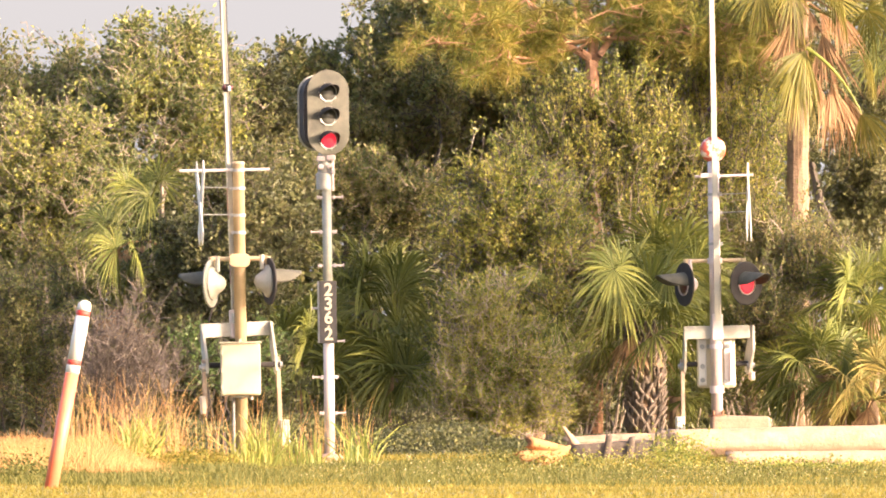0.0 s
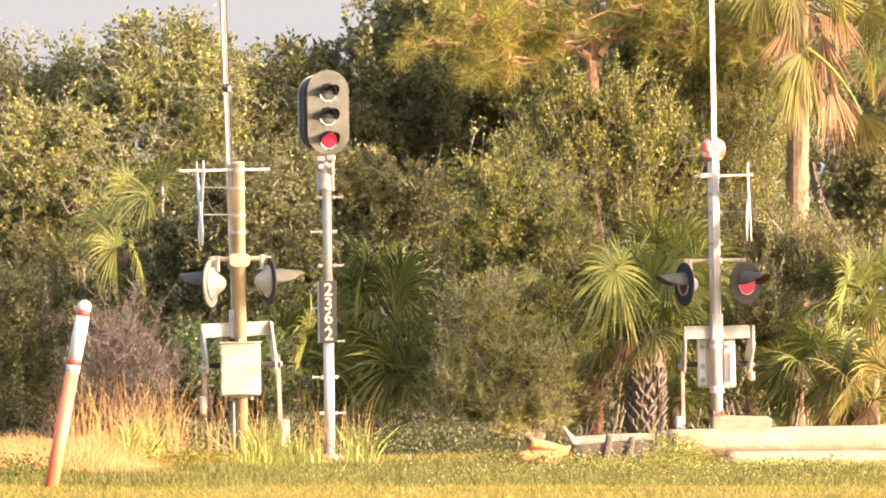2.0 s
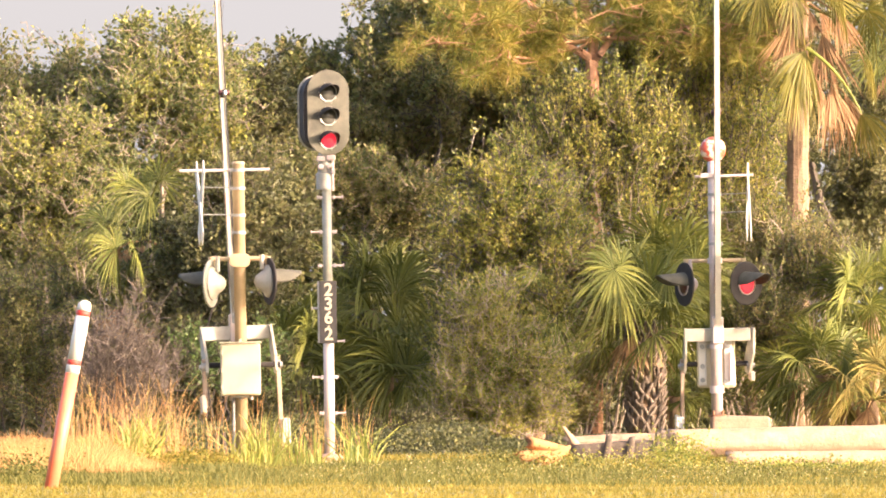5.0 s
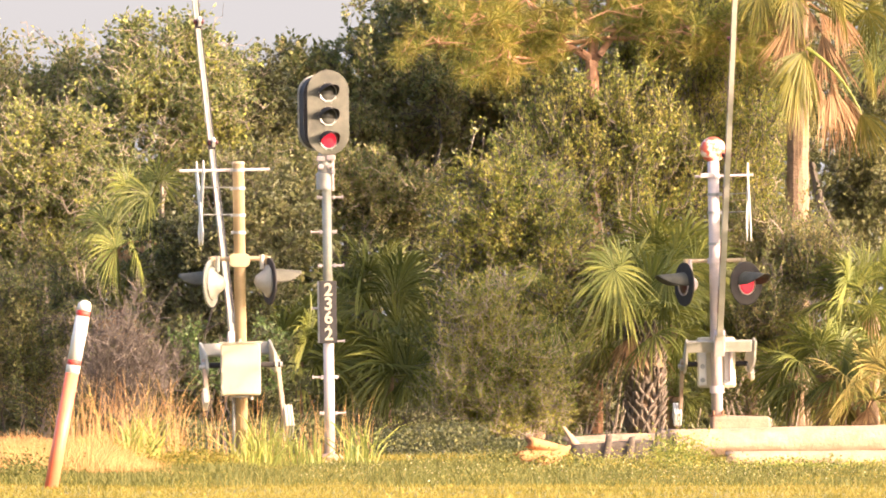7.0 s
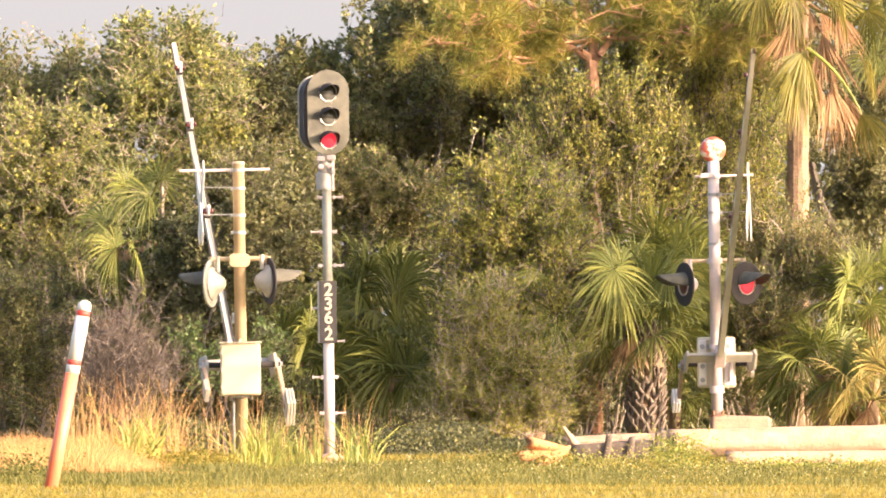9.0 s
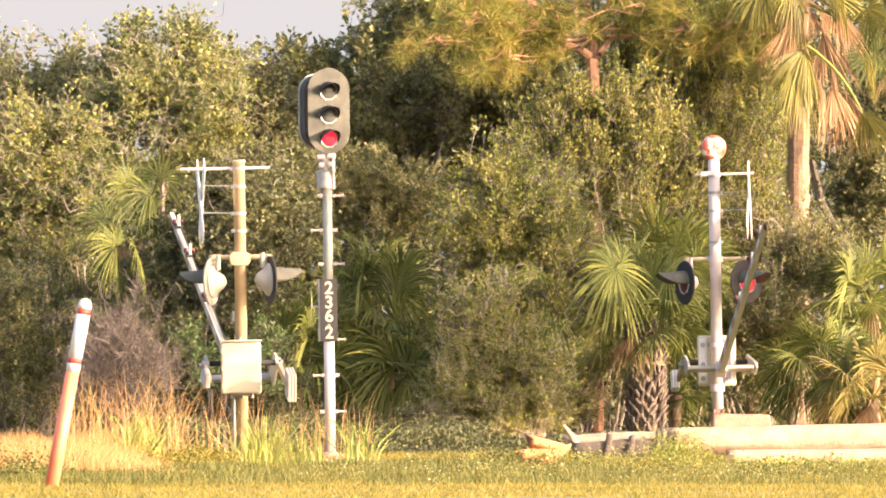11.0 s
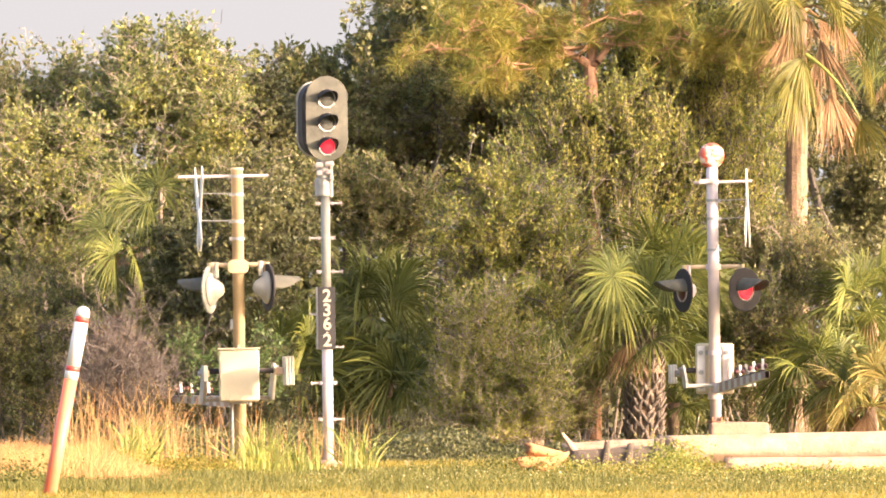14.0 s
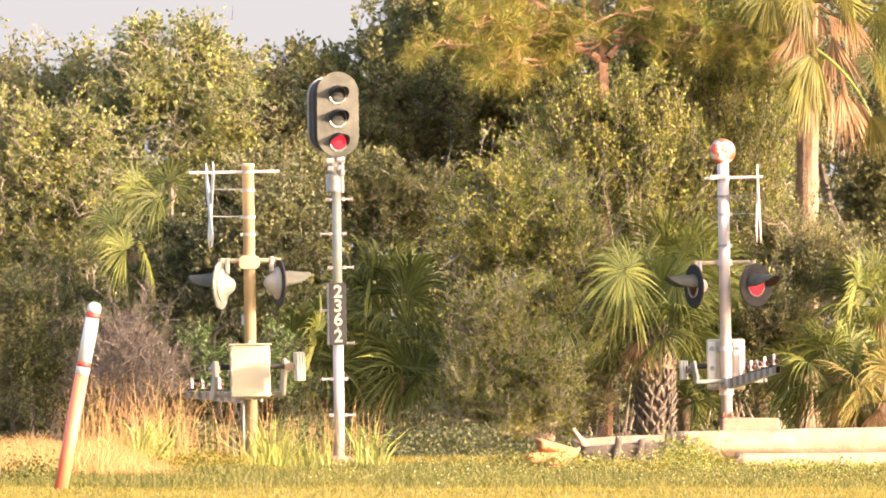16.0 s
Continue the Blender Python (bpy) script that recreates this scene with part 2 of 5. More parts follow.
# ------------------------------------------------------------------ railway crossing masts
def flasher(parent, name, centre, yaw, lit, back_mat, tip, disc_mat=None):
    """A round crossing light: backing disc, lamp housing behind, hood in front. Its face looks along local -y, turned by yaw."""
    m = pose(*centre, tip, 0, yaw)
    to_front = m @ pose(0, 0, 0, 90, 0, 0)          # local z of the turned body looks to the front
    bm = bmesh.new()
    spun(bm, [(0.0, -0.012), (0.290, -0.012), (0.302, -0.004), (0.302, 0.012), (0.285, 0.018), (0.16, 0.012), (0.0, 0.012)], to_front, 36)
    light = part("flashing_light", bm, disc_mat or M_BLACK, parent, "round crossing light with a long hood", False)
    bm = bmesh.new()
    spun(bm, [(0.0, -0.19), (0.04, -0.185), (0.075, -0.165), (0.115, -0.11), (0.15, -0.06), (0.2, -0.035), (0.21, -0.014)], to_front, 28)
    part("lamp_housing", bm, back_mat, light, "pale rounded lamp housing", True)
    bm = bmesh.new()
    spun(bm, [(0.0, 0.045), (0.06, 0.042), (0.11, 0.03), (0.145, 0.014)], to_front, 28)
    part("lens", bm, M_REDLENS if lit else M_REDGLASS, light, "glowing red lens" if lit else "dark red lens", True)
    bm = bmesh.new()
    spun(bm, [(0.145, 0.012), (0.145, 0.03), (0.158, 0.03), (0.158, 0.012)], to_front, 28)
    part("lens_rim", bm, M_ALU, light, "bright metal rim", True)
    # hood: the upper part of a tube, cut back to a point below
    bm = bmesh.new()
    rows_ = []
    for k in range(9):
        f = k / 8
        half = radians(96 - 58 * f ** 3.0)
        ring = []
        for r in (0.165 - 0.02 * f, 0.158 - 0.02 * f):
            ring.append([bm.verts.new(m @ Vector((r * math.sin(a), -0.012 - 0.40 * f, r * math.cos(a) - 0.012 * f))) for a in [half * (i / 10 - 1) for i in range(21)]])
        rows_.append(ring)
    for p, q in zip(rows_, rows_[1:]):
        for i in range(20):
            bm.faces.new((p[0][i], p[0][i + 1], q[0][i + 1], q[0][i]))
            bm.faces.new((p[1][i + 1], p[1][i], q[1][i], q[1][i + 1]))
    for i in range(20):
        bm.faces.new((rows_[-1][0][i], rows_[-1][0][i + 1], rows_[-1][1][i + 1], rows_[-1][1][i]))
    for p, q in zip(rows_, rows_[1:]):
        for e in (0, 20):
            bm.faces.new((p[0][e], q[0][e], q[1][e], p[1][e]))
    bmesh.ops.recalc_face_normals(bm, faces=bm.faces[:])
    part("hood", bm, M_PLATE, light, "long dark metal hood", True)
    # stem from the arm
    bm = bmesh.new()
    back = m @ Vector((0, 0.09, 0.15))
    rod(bm, back, back + Vector((0, 0, 0.19)), 0.03, 0.028)
    part("stem", bm, back_mat, light, smooth=False)
    return light


def crossbuck(parent, centre, yaw):
    """Two crossed boards on edge to the view."""
    for turn_, off in ((45, 0.012), (-45, -0.012)):
        bm = bmesh.new()
        m = pose(*centre, 0, 0, yaw) @ pose(off, 0, 0, turn_, 0, 0)
        box(bm, 0, 0, 0, 0.016, 0.23, 1.30, 0.004, m)
        part("crossbuck_blade", bm, M_WHITE, parent, "white crossbuck board with worn paint")


def left_mast():
    t = thing("crossing_mast", pose(-2.535, 127.0, 0, 0, -0.8, 0), "cream crossing mast with crossbuck and flashing lights in tall grass", "crossing signal", "crossing masts")
    bm = bmesh.new()
    spun(bm, [(0.075, -0.2), (0.075, 3.76), (0.082, 3.762), (0.082, 3.79), (0.06, 3.80)], Matrix(), 28)
    part("pole", bm, M_MAST, t, "weathered cream round pole", True)
    bm = bmesh.new()
    rod(bm, (-0.745, 0, 3.69), (0.395, 0, 3.695), 0.019)
    part("top_bar", bm, M_ALU, t)
    for z in (3.69, 3.46, 3.12, 2.9):
        bm = bmesh.new()
        spun(bm, [(0.076, z - 0.018), (0.087, z - 0.018), (0.087, z + 0.018), (0.076, z + 0.018)], Matrix(), 28)
        box(bm, -0.08, -0.03, z, 0.05, 0.04, 0.045, 0.004)
        part("clamp", bm, M_STEEL, t)
    for z in (3.47, 3.125):
        bm = bmesh.new()
        rod(bm, (-0.49, 0, z + 0.01), (0.0, -0.02, z), 0.007, sides=8)
        part("brace", bm, M_STEEL, t)
    crossbuck(t, (-0.485, 0.0, 3.28), 6)
    # junction box and the arms of the lights
    bm = bmesh.new()
    slab(bm, [(-0.13, -0.05), (-0.09, -0.085), (0.09, -0.085), (0.13, -0.05), (0.13, 0.05), (0.09, 0.085), (-0.09, 0.085), (-0.13, 0.05)], 0.24, pose(0, 0, 2.55))
    bmesh.ops.bevel(bm, geom=bm.edges[:], offset=0.008, segments=2, affect="EDGES")
    part("junction_box", bm, M_MAST, t)
    for s in (-1, 1):
        bm = bmesh.new()
        rod(bm, (s * 0.12, 0, 2.57), (s * 0.36, 0, 2.57), 0.03)
        spun(bm, [(0.036, -0.05), (0.036, 0.05)], pose(s * 0.30, 0, 2.57, 0, 90, 0), 18)
        rod(bm, (s * 0.355, 0, 2.60), (s * 0.355, 0, 2.47), 0.042, 0.036)
        part("light_arm", bm, M_MAST, t)
    # the left disc is pale; its shade is put into a darker grey
    flasher(t, "left", (-0.36, -0.09, 2.26), -108, False, M_FRAME, 0, M_DARKGREY)
    flasher(t, "right", (0.37, -0.09, 2.28), 108, False, M_FRAME, 0)
    # gate mechanism case
    bm = bmesh.new()
    box(bm, 0.0, -0.33, 1.17, 0.50, 0.40, 0.655, 0.03)
    case = part("mechanism_case", bm, M_BOX, t, "pale painted metal mechanism case")
    bm = bmesh.new()
    box(bm, 0.01, -0.545, 1.165, 0.485, 0.022, 0.615, 0.010)
    part("case_door", bm, M_BOX, case, "flat pale cabinet door")
    bm = bmesh.new()
    box(bm, 0.0, -0.34, 1.512, 0.53, 0.43, 0.022, 0.008)
    rod(bm, (0.0, -0.5, 1.52), (0.0, -0.5, 1.56), 0.02)
    part("case_lid", bm, M_BOX, case)
    for s in (-1,):
        for z in (0.95, 1.17, 1.39):
            bm = bmesh.new()
            rod(bm, (s * 0.23, -0.565, z - 0.03), (s * 0.23, -0.565, z + 0.03), 0.013, sides=10)
            part("hinge", bm, M_BOX, case)
    bm = bmesh.new()
    rod(bm, (-0.5, -0.22, 1.23), (0.5, -0.22, 1.23), 0.035)
    part("shaft", bm, M_BLACK, case)
    bm = bmesh.new()
    for x in (-0.12, 0.0, 0.13):
        rod(bm, (x, -0.33, 0.79), (x, -0.33, 0.85), 0.025)
    box(bm, 0, -0.3, 0.83, 0.2, 0.3, 0.03, 0.006)
    part("case_bracket", bm, M_STEEL, t)
    bm = bmesh.new()
    rod(bm, (-0.10, -0.02, 0.0), (-0.10, -0.02, 0.84), 0.022)
    part("conduit", bm, M_STEEL, t)
    # shoulder bracket on the pole behind the lights
    bm = bmesh.new()
    box(bm, -0.085, 0.02, 1.82, 0.05, 0.08, 0.13, 0.006)
    part("pole_bracket", bm, M_STEEL, t)
    return t


def right_mast():
    t = thing("crossing_mast", pose(3.775, 138.0, 0, 0, -0.9, 0), "silver crossing mast with bell, crossbuck and lit red flasher on concrete", "crossing signal", "crossing masts")
    bm = bmesh.new()
    spun(bm, [(0.078, 0.4), (0.078, 3.97), (0.06, 3.99)], Matrix(), 28)
    part("pole", bm, M_ALU, t, "silver painted round pole", True)
    # bell
    m = pose(0.0, -0.03, 4.145, 90, 0, 6)
    bm = bmesh.new()
    spun(bm, [(0.0, 0.085), (0.045, 0.083), (0.10, 0.066), (0.15, 0.03), (0.178, -0.015), (0.172, -0.02), (0.0, -0.02)], m, 36)
    bell = part("bell", bm, M_BELL, t, "round white bell gong with orange-red blotches", True)
    bm = bmesh.new()
    rod(bm, (0, -0.05, 4.145), (0, 0.1, 4.145), 0.06)
    rod(bm, (0, 0.06, 4.145), (0, 0.03, 3.97), 0.035)
    part("bell_case", bm, M_ALU, bell)
    bm = bmesh.new()
    rod(bm, (-0.26, -0.02, 3.775), (0.55, 0.0, 3.79), 0.018)
    part("top_bar", bm, M_ALU, t)
    bm = bmesh.new()
    box(bm, -0.08, -0.08, 3.79, 0.2, 0.04, 0.06, 0.006)
    spun(bm, [(0.079, 3.75), (0.09, 3.75), (0.09, 3.81), (0.079, 3.81)], Matrix(), 28)
    part("clamp", bm, M_ALU, t)
    for z in (3.53, 3.28, 2.85):
        bm = bmesh.new()
        spun(bm, [(0.079, z - 0.018), (0.088, z - 0.018), (0.088, z + 0.018), (0.079, z + 0.018)], Matrix(), 28)
        box(bm, 0.085, -0.02, z, 0.05, 0.05, 0.05, 0.004)
        part("clamp", bm, M_STEEL, t)
    for z in (3.53, 3.28):
        bm = bmesh.new()
        rod(bm, (0.47, 0, z + 0.01), (0.05, 0, z), 0.007, sides=8)
        part("brace", bm, M_STEEL, t)
    crossbuck(t, (0.475, 0.0, 3.42), -4)
    bm = bmesh.new()
    spun(bm, [(0.079, 2.58), (0.105, 2.58), (0.105, 2.66), (0.079, 2.66)], Matrix(), 28)
    part("junction_collar", bm, M_ALU, t)
    for s in (-1, 1):
        bm = bmesh.new()
        rod(bm, (s * 0.08, 0, 2.62), (s * 0.40, 0, 2.62), 0.028)
        rod(bm, (s * 0.39, 0, 2.65), (s * 0.39, 0, 2.54), 0.042, 0.038)
        part("light_arm", bm, M_MAST, t)
    flasher(t, "left", (-0.42, -0.06, 2.30), -66, False, M_ALU, 0)
    flasher(t, "right", (0.42, -0.06, 2.30), 42, True, M_STEEL, 0)
    # mechanism case stands behind the pole
    bm = bmesh.new()
    box(bm, 0.005, 0.32, 1.22, 0.52, 0.40, 0.70, 0.035)
    case = part("mechanism_case", bm, M_BOX, t, "pale painted mechanism case")
    bm = bmesh.new()
    for x in (-0.19, 0.16):
        box(bm, x, 0.105, 1.22, 0.11, 0.03, 0.62, 0.012)
    part("case_rib", bm, M_WHITE, case)
    for x, z in ((-0.19, 1.44), (-0.19, 1.17), (-0.19, 0.98), (0.16, 1.44), (0.12, 0.96), (-0.10, 1.44)):
        bm = bmesh.new()
        rod(bm, (x, 0.06, z), (x, 0.10, z), 0.034)
        rod(bm, (x, 0.045, z), (x, 0.062, z), 0.018)
        part("bolt", bm, M_STEEL, case)
    bm = bmesh.new()
    rod(bm, (0.20, 0.05, 0.96), (0.20, 0.05, 1.36), 0.028)
    part("conduit", bm, M_ALU, t)
    bm = bmesh.new()
    rod(bm, (-0.5, 0.2, 1.20), (0.5, 0.2, 1.20), 0.035)
    part("shaft", bm, M_BLACK, case)
    bm = bmesh.new()
    spun(bm, [(0.08, 0.80), (0.1, 0.80), (0.1, 0.90), (0.08, 0.90)], Matrix(), 28)
    part("mast_clamp", bm, M_ALU, t)
    bm = bmesh.new()
    spun(bm, [(0.08, 1.41), (0.092, 1.41), (0.092, 1.47), (0.08, 1.47)], Matrix(), 28)
    part("mast_clamp", bm, M_ALU, t)
    bm = bmesh.new()
    for x in (-0.05, 0.07):
        rod(bm, (x, -0.09, 0.44), (x, -0.09, 0.56), 0.018)
    spun(bm, [(0.0, 0.47), (0.13, 0.47), (0.13, 0.50), (0.0, 0.50)], Matrix(), 28)
    part("foot_plate", bm, M_RUST, t)
    return t


def gate(name, side, weight_side, label):
    """A gate arm in its own space: the shaft runs along x through the origin, the arm stands up along z on the side where it will come down
    (side is +1 for +y). Arm lamps sit on the other edge."""
    t = thing(name, Matrix(), label, "gate arm", "gate arms")
    off = side * (0.34 if side > 0 else 0.20)
    # crossbar
    bm = bmesh.new()
    box(bm, 0, off, 0.46, 0.90, 0.05, 0.18, 0.012)
    part("crossbar", bm, M_FRAME, t, "pale steel crossbar")
    # rounded side plates
    for s in (-1, 1):
        bm = bmesh.new()
        outline = [(off + side * 0.03, 0.55), (off - side * 0.06, 0.55), (-side * 0.10, 0.12), (-side * 0.10, -0.08), (-side * 0.03, -0.12), (side * 0.06, -0.09), (off + side * 0.03, 0.20)]
        slab(bm, outline, 0.035, pose(s * 0.44, 0, 0, 0, 0, 90 + (16 if side < 0 and s > 0 else 0)))
        bmesh.ops.bevel(bm, geom=bm.edges[:], offset=0.006, segments=2, affect="EDGES")
        part("side_plate", bm, M_FRAME, t, "pale steel side plate with rounded end")
        bm = bmesh.new()
        rod(bm, (s * 0.415, 0, 0), (s * 0.50, 0, 0), 0.07)
        rod(bm, (s * 0.50, 0, 0), (s * 0.53, 0, 0), 0.035)
        part("hub", bm, M_STEEL, t)
    # counterweights
    for s, far in ((weight_side, -0.86 if side > 0 else -0.80), (-weight_side, -0.52 if side > 0 else -0.20)):
        bm = bmesh.new()
        box(bm, s * 0.47, 0, far / 2 + 0.05, 0.05, 0.09, -far + 0.1, 0.006)
        part("weight_arm", bm, M_WEIGHT, t, "rust-stained steel bar")
        bm = bmesh.new()
        if far < -0.7:
            for i in range(3):
                box(bm, s * (0.475 + 0.037 * i), 0, far, 0.034, 0.36 if side > 0 else 0.26, 0.32 if side > 0 else 0.22, 0.01)
        else:
            box(bm, s * 0.5, 0, far + 0.05, 0.06, 0.2 if side > 0 else 0.12, 0.22 if side > 0 else 0.12, 0.01)
        part("counterweight", bm, M_FRAME if side > 0 or far > -0.5 else M_WHITE, t, "flat stacked counterweights" if far < -0.7 else "")
    # socket and arm
    bm = bmesh.new()
    box(bm, 0, off + side * 0.03, 0.53, 0.15, 0.14, 0.36, 0.012)
    part("arm_socket", bm, M_ALU, t)
    length = 7.3
    edges = [0.62]
    while edges[-1] < length - 0.3:
        edges.append(edges[-1] + 0.41)
    edges[-1] = length
    for i, (a, b) in enumerate(zip(edges, edges[1:])):
        w0, w1 = 0.145 - 0.055 * a / length, 0.145 - 0.055 * b / length
        th0, th1 = 0.085 - 0.03 * a / length, 0.085 - 0.03 * b / length
        bm = bmesh.new()
        vs = []
        for z, w, th in ((a, w0, th0), (b, w1, th1)):
            vs.append([bm.verts.new((sx * th / 2, off + side * 0.04 + sy * w / 2, z)) for sx, sy in ((-1, -1), (1, -1), (1, 1), (-1, 1))])
        for k in range(4):
            j = (k + 1) % 4
            bm.faces.new((vs[0][k], vs[0][j], vs[1][j], vs[1][k]))
        bm.faces.new(vs[0][::-1])
        if b < length:
            bm.faces.new(vs[1])
        part("arm_section", bm, M_ARM, t, "white gate arm section")
        if i % 2:
            for sx in (-1, 1):
                bm = bmesh.new()
                box(bm, sx * (th0 + th1) / 4, off + side * 0.04, (a + b) / 2, 0.006, w1 * 0.94, b - a - 0.01, 0)
                part("red_stripe", bm, M_STRIPE, t, "faded red stripe")
    for z in (3.52, 5.39, 6.63):
        w = 0.145 - 0.055 * z / length
        y0 = off + side * 0.04 - side * (w / 2)
        bm = bmesh.new()
        box(bm, 0, y0 - side * 0.018, z, 0.085, 0.04, 0.10, 0.008)
        lamp = part("arm_lamp", bm, M_BLACK, t, "small lamp on the gate arm")
        for sx in (-1, 1):
            bm = bmesh.new()
            spun(bm, [(0.0, 0.022), (0.02, 0.02), (0.034, 0.008), (0.034, -0.03)], pose(sx * 0.05, y0 - side * 0.085, z, 0, sx * 90, 0), 18)
            part("lamp_lens", bm, M_REDGLASS, lamp, "red lamp lens", True)
        bm = bmesh.new()
        box(bm, 0.012, y0 - side * 0.10, z - 0.01, 0.034, 0.15, 0.06, 0.008)
        part("lamp_body", bm, M_WHITE, lamp)
    bm = bmesh.new()
    rod(bm, (0.03, off - side * 0.04, 0.6), (0.03, off - side * 0.035, 6.6), 0.008, sides=8)
    part("cable", bm, M_BLACK, t)
    return t


def bell_material():
    # pale paint with hard-edged orange-red blotches set by noise
    m = material("bell_paint", (0.66, 0.54, 0.42), 0.45, second=(0.55, 0.10, 0.05), scale=5.5, amount=1.0)
    for n in m.node_tree.nodes:
        if n.type == "VALTORGB":
            n.color_ramp.elements[0].position, n.color_ramp.elements[1].position = 0.49, 0.53
    return m


M_BELL = bell_material()
left_mast()
right_mast()
gate_near = gate("gate_arm", 1, 1, "white gate arm with red stripes and small lamps, lowering")
gate_far = gate("gate_arm", -1, -1, "white and red striped gate arm lowering beside the silver mast")


def foundation():
    bm = bmesh.new()
    made = box(bm, 4.11, 138.25, 0.26, 0.86, 1.1, 0.44, 0.03)
    for v in bm.verts:
        if v.co.z > 0.3:
            v.co.x -= 0.06 * (1 if v.co.x > 4.1 else -0.2)
            v.co.z += 0.02 * noise.noise(v.co * 3)
    tagged(part("foundation", bm, M_CONCRETE, None), "weathered concrete foundation block under the silver mast", "foundation")


foundation()


# ------------------------------------------------------------------ railway signal
def railway_signal():
    t = thing("railway_signal", pose(-1.405, 125.0, 0, 0, -0.7, 0), "three-light railway signal showing red on a silver pole with number plate", "railway signal")
    bm = bmesh.new()
    spun(bm, [(0.066, -0.1), (0.066, 1.6), (0.058, 1.61)], Matrix(), 28)
    part("lower_pole", bm, M_ALU, t, "silver painted lower pole", True)
    # upper pole takes a darker grey than the lower one
    bm = bmesh.new()
    spun(bm, [(0.058, 1.6), (0.058, 3.55)], Matrix(), 28)
    part("upper_pole", bm, M_DARKGREY, t, "dull grey upper pole, darker than the lower", True)
    bm = bmesh.new()
    spun(bm, [(0.10, 3.42), (0.10, 3.62), (0.07, 3.64), (0.07, 3.86), (0.05, 3.9)], pose(-0.03, 0, 0), 24)
    part("pole_top", bm, M_STEEL, t, "dark collar of the signal head")
    for x, z, w in ((-0.07, 3.80, 0.10), (0.06, 3.81, 0.11), (0.05, 3.71, 0.08), (-0.07, 3.70, 0.07), (0.08, 3.64, 0.05)):
        bm = bmesh.new()
        box(bm, x, -0.08, z, w, 0.09, 0.06, 0.012)
        rod(bm, (x, -0.15, z), (x, -0.1, z), 0.015, sides=8)
        part("bracket", bm, M_ALU, t)
    bm = bmesh.new()
    rod(bm, (0.075, -0.03, 3.40), (0.075, -0.06, 3.86), 0.022)
    part("conduit", bm, M_ALU, t)
    # head, turned a little
    m = pose(0.03, -0.10, 4.375, 0, 0, 13)
    def stadium(w, h, n=14):
        r = w / 2
        pts = [(r * math.cos(a), (h / 2 - r) + r * math.sin(a)) for a in [math.pi * i / n for i in range(n + 1)]]
        return pts + [(-x, -z) for x, z in pts]
    bm = bmesh.new()
    slab(bm, stadium(0.53, 1.06), 0.018, m)
    plate = part("backplate", bm, M_PLATE, t, "faded dark oval backplate")
    bm = bmesh.new()
    slab(bm, stadium(0.46, 0.92), 0.28, m @ pose(-0.075, 0.155, 0))
    bmesh.ops.bevel(bm, geom=[e for e in bm.edges if abs(e.calc_face_angle(0)) > 0.8], offset=0.02, segments=2, affect="EDGES")
    part("lamp_case", bm, M_BLACK, t, "black lamp case behind the plate")
    bm = bmesh.new()
    slab(bm, stadium(0.47, 0.95), 0.022, m @ pose(-0.085, 0.305, 0))
    part("case_back", bm, M_FRAME, t, "pale rim of the lamp case back")
    for k, z in enumerate((0.245, -0.05, -0.345)):
        c = m @ pose(0.0, -0.012, z)
        f = c @ pose(0, 0, 0, 90, 0, 0)
        bm = bmesh.new()
        spun(bm, [(0.105, 0.0), (0.114, 0.0), (0.114, 0.008), (0.110, 0.011), (0.105, 0.008)], f, 32)
        ring = part("lens_ring", bm, M_STEEL, plate, "bright bolted lens ring", True)
        for i in range(10):
            a = i * math.tau / 10
            bm = bmesh.new()
            rod(bm, f @ Vector((0.119 * math.cos(a), 0.119 * math.sin(a), 0)), f @ Vector((0.119 * math.cos(a), 0.119 * math.sin(a), 0.016)), 0.007, sides=8)
            part("bolt", bm, M_STEEL, ring)
        bm = bmesh.new()
        spun(bm, [(0.0, 0.035), (0.05, 0.03), (0.085, 0.018), (0.105, 0.002)], f, 28)
        part("lens", bm, M_REDLENS if k == 2 else M_DARKLENS, plate, "glowing red lens" if k == 2 else "dark unlit lens", True)
        # hood
        bm = bmesh.new()
        rows_ = []
        for q in range(7):
            u = q / 6
            half = radians(112 - 80 * u)
            rows_.append([[bm.verts.new(c @ Vector((r * math.sin(a), -0.01 - 0.30 * u, r * math.cos(a) - 0.02 * u))) for a in [half * (i / 9 - 1) for i in range(19)]] for r in (0.119, 0.113)])
        for p, q in zip(rows_, rows_[1:]):
            for i in range(18):
                bm.faces.new((p[0][i], p[0][i + 1], q[0][i + 1], q[0][i]))
                bm.faces.new((p[1][i + 1], p[1][i], q[1][i], q[1][i + 1]))
            for e in (0, 18):
                bm.faces.new((p[0][e], q[0][e], q[1][e], p[1][e]))
        for i in range(18):
            bm.faces.new((rows_[-1][0][i], rows_[-1][0][i + 1], rows_[-1][1][i + 1], rows_[-1][1][i]))
        bmesh.ops.recalc_face_normals(bm, faces=bm.faces[:])
        part("hood", bm, M_BLACK, plate, "black lens hood", True)
    # number plate
    bm = bmesh.new()
    box(bm, 0.0, -0.085, 1.893, 0.215, 0.012, 0.775, 0.003)
    board = part("number_plate", bm, M_NUMBER, t, "black number plate with pale digits")
    bm = bmesh.new()
    box(bm, -0.115, -0.06, 1.893, 0.035, 0.03, 0.775, 0.003)
    part("plate_edge", bm, M_STEEL, board)
    for ch, z in (("2", 2.165), ("3", 1.988), ("6", 1.818), ("2", 1.612)):
        digit(board, ch, 0.005, -0.0935, z, 0.15)
    bm = bmesh.new()
    box(bm, 0.005, -0.0945, 1.716, 0.026, 0.006, 0.016, 0)
    part("dot", bm, M_DIGIT, board)
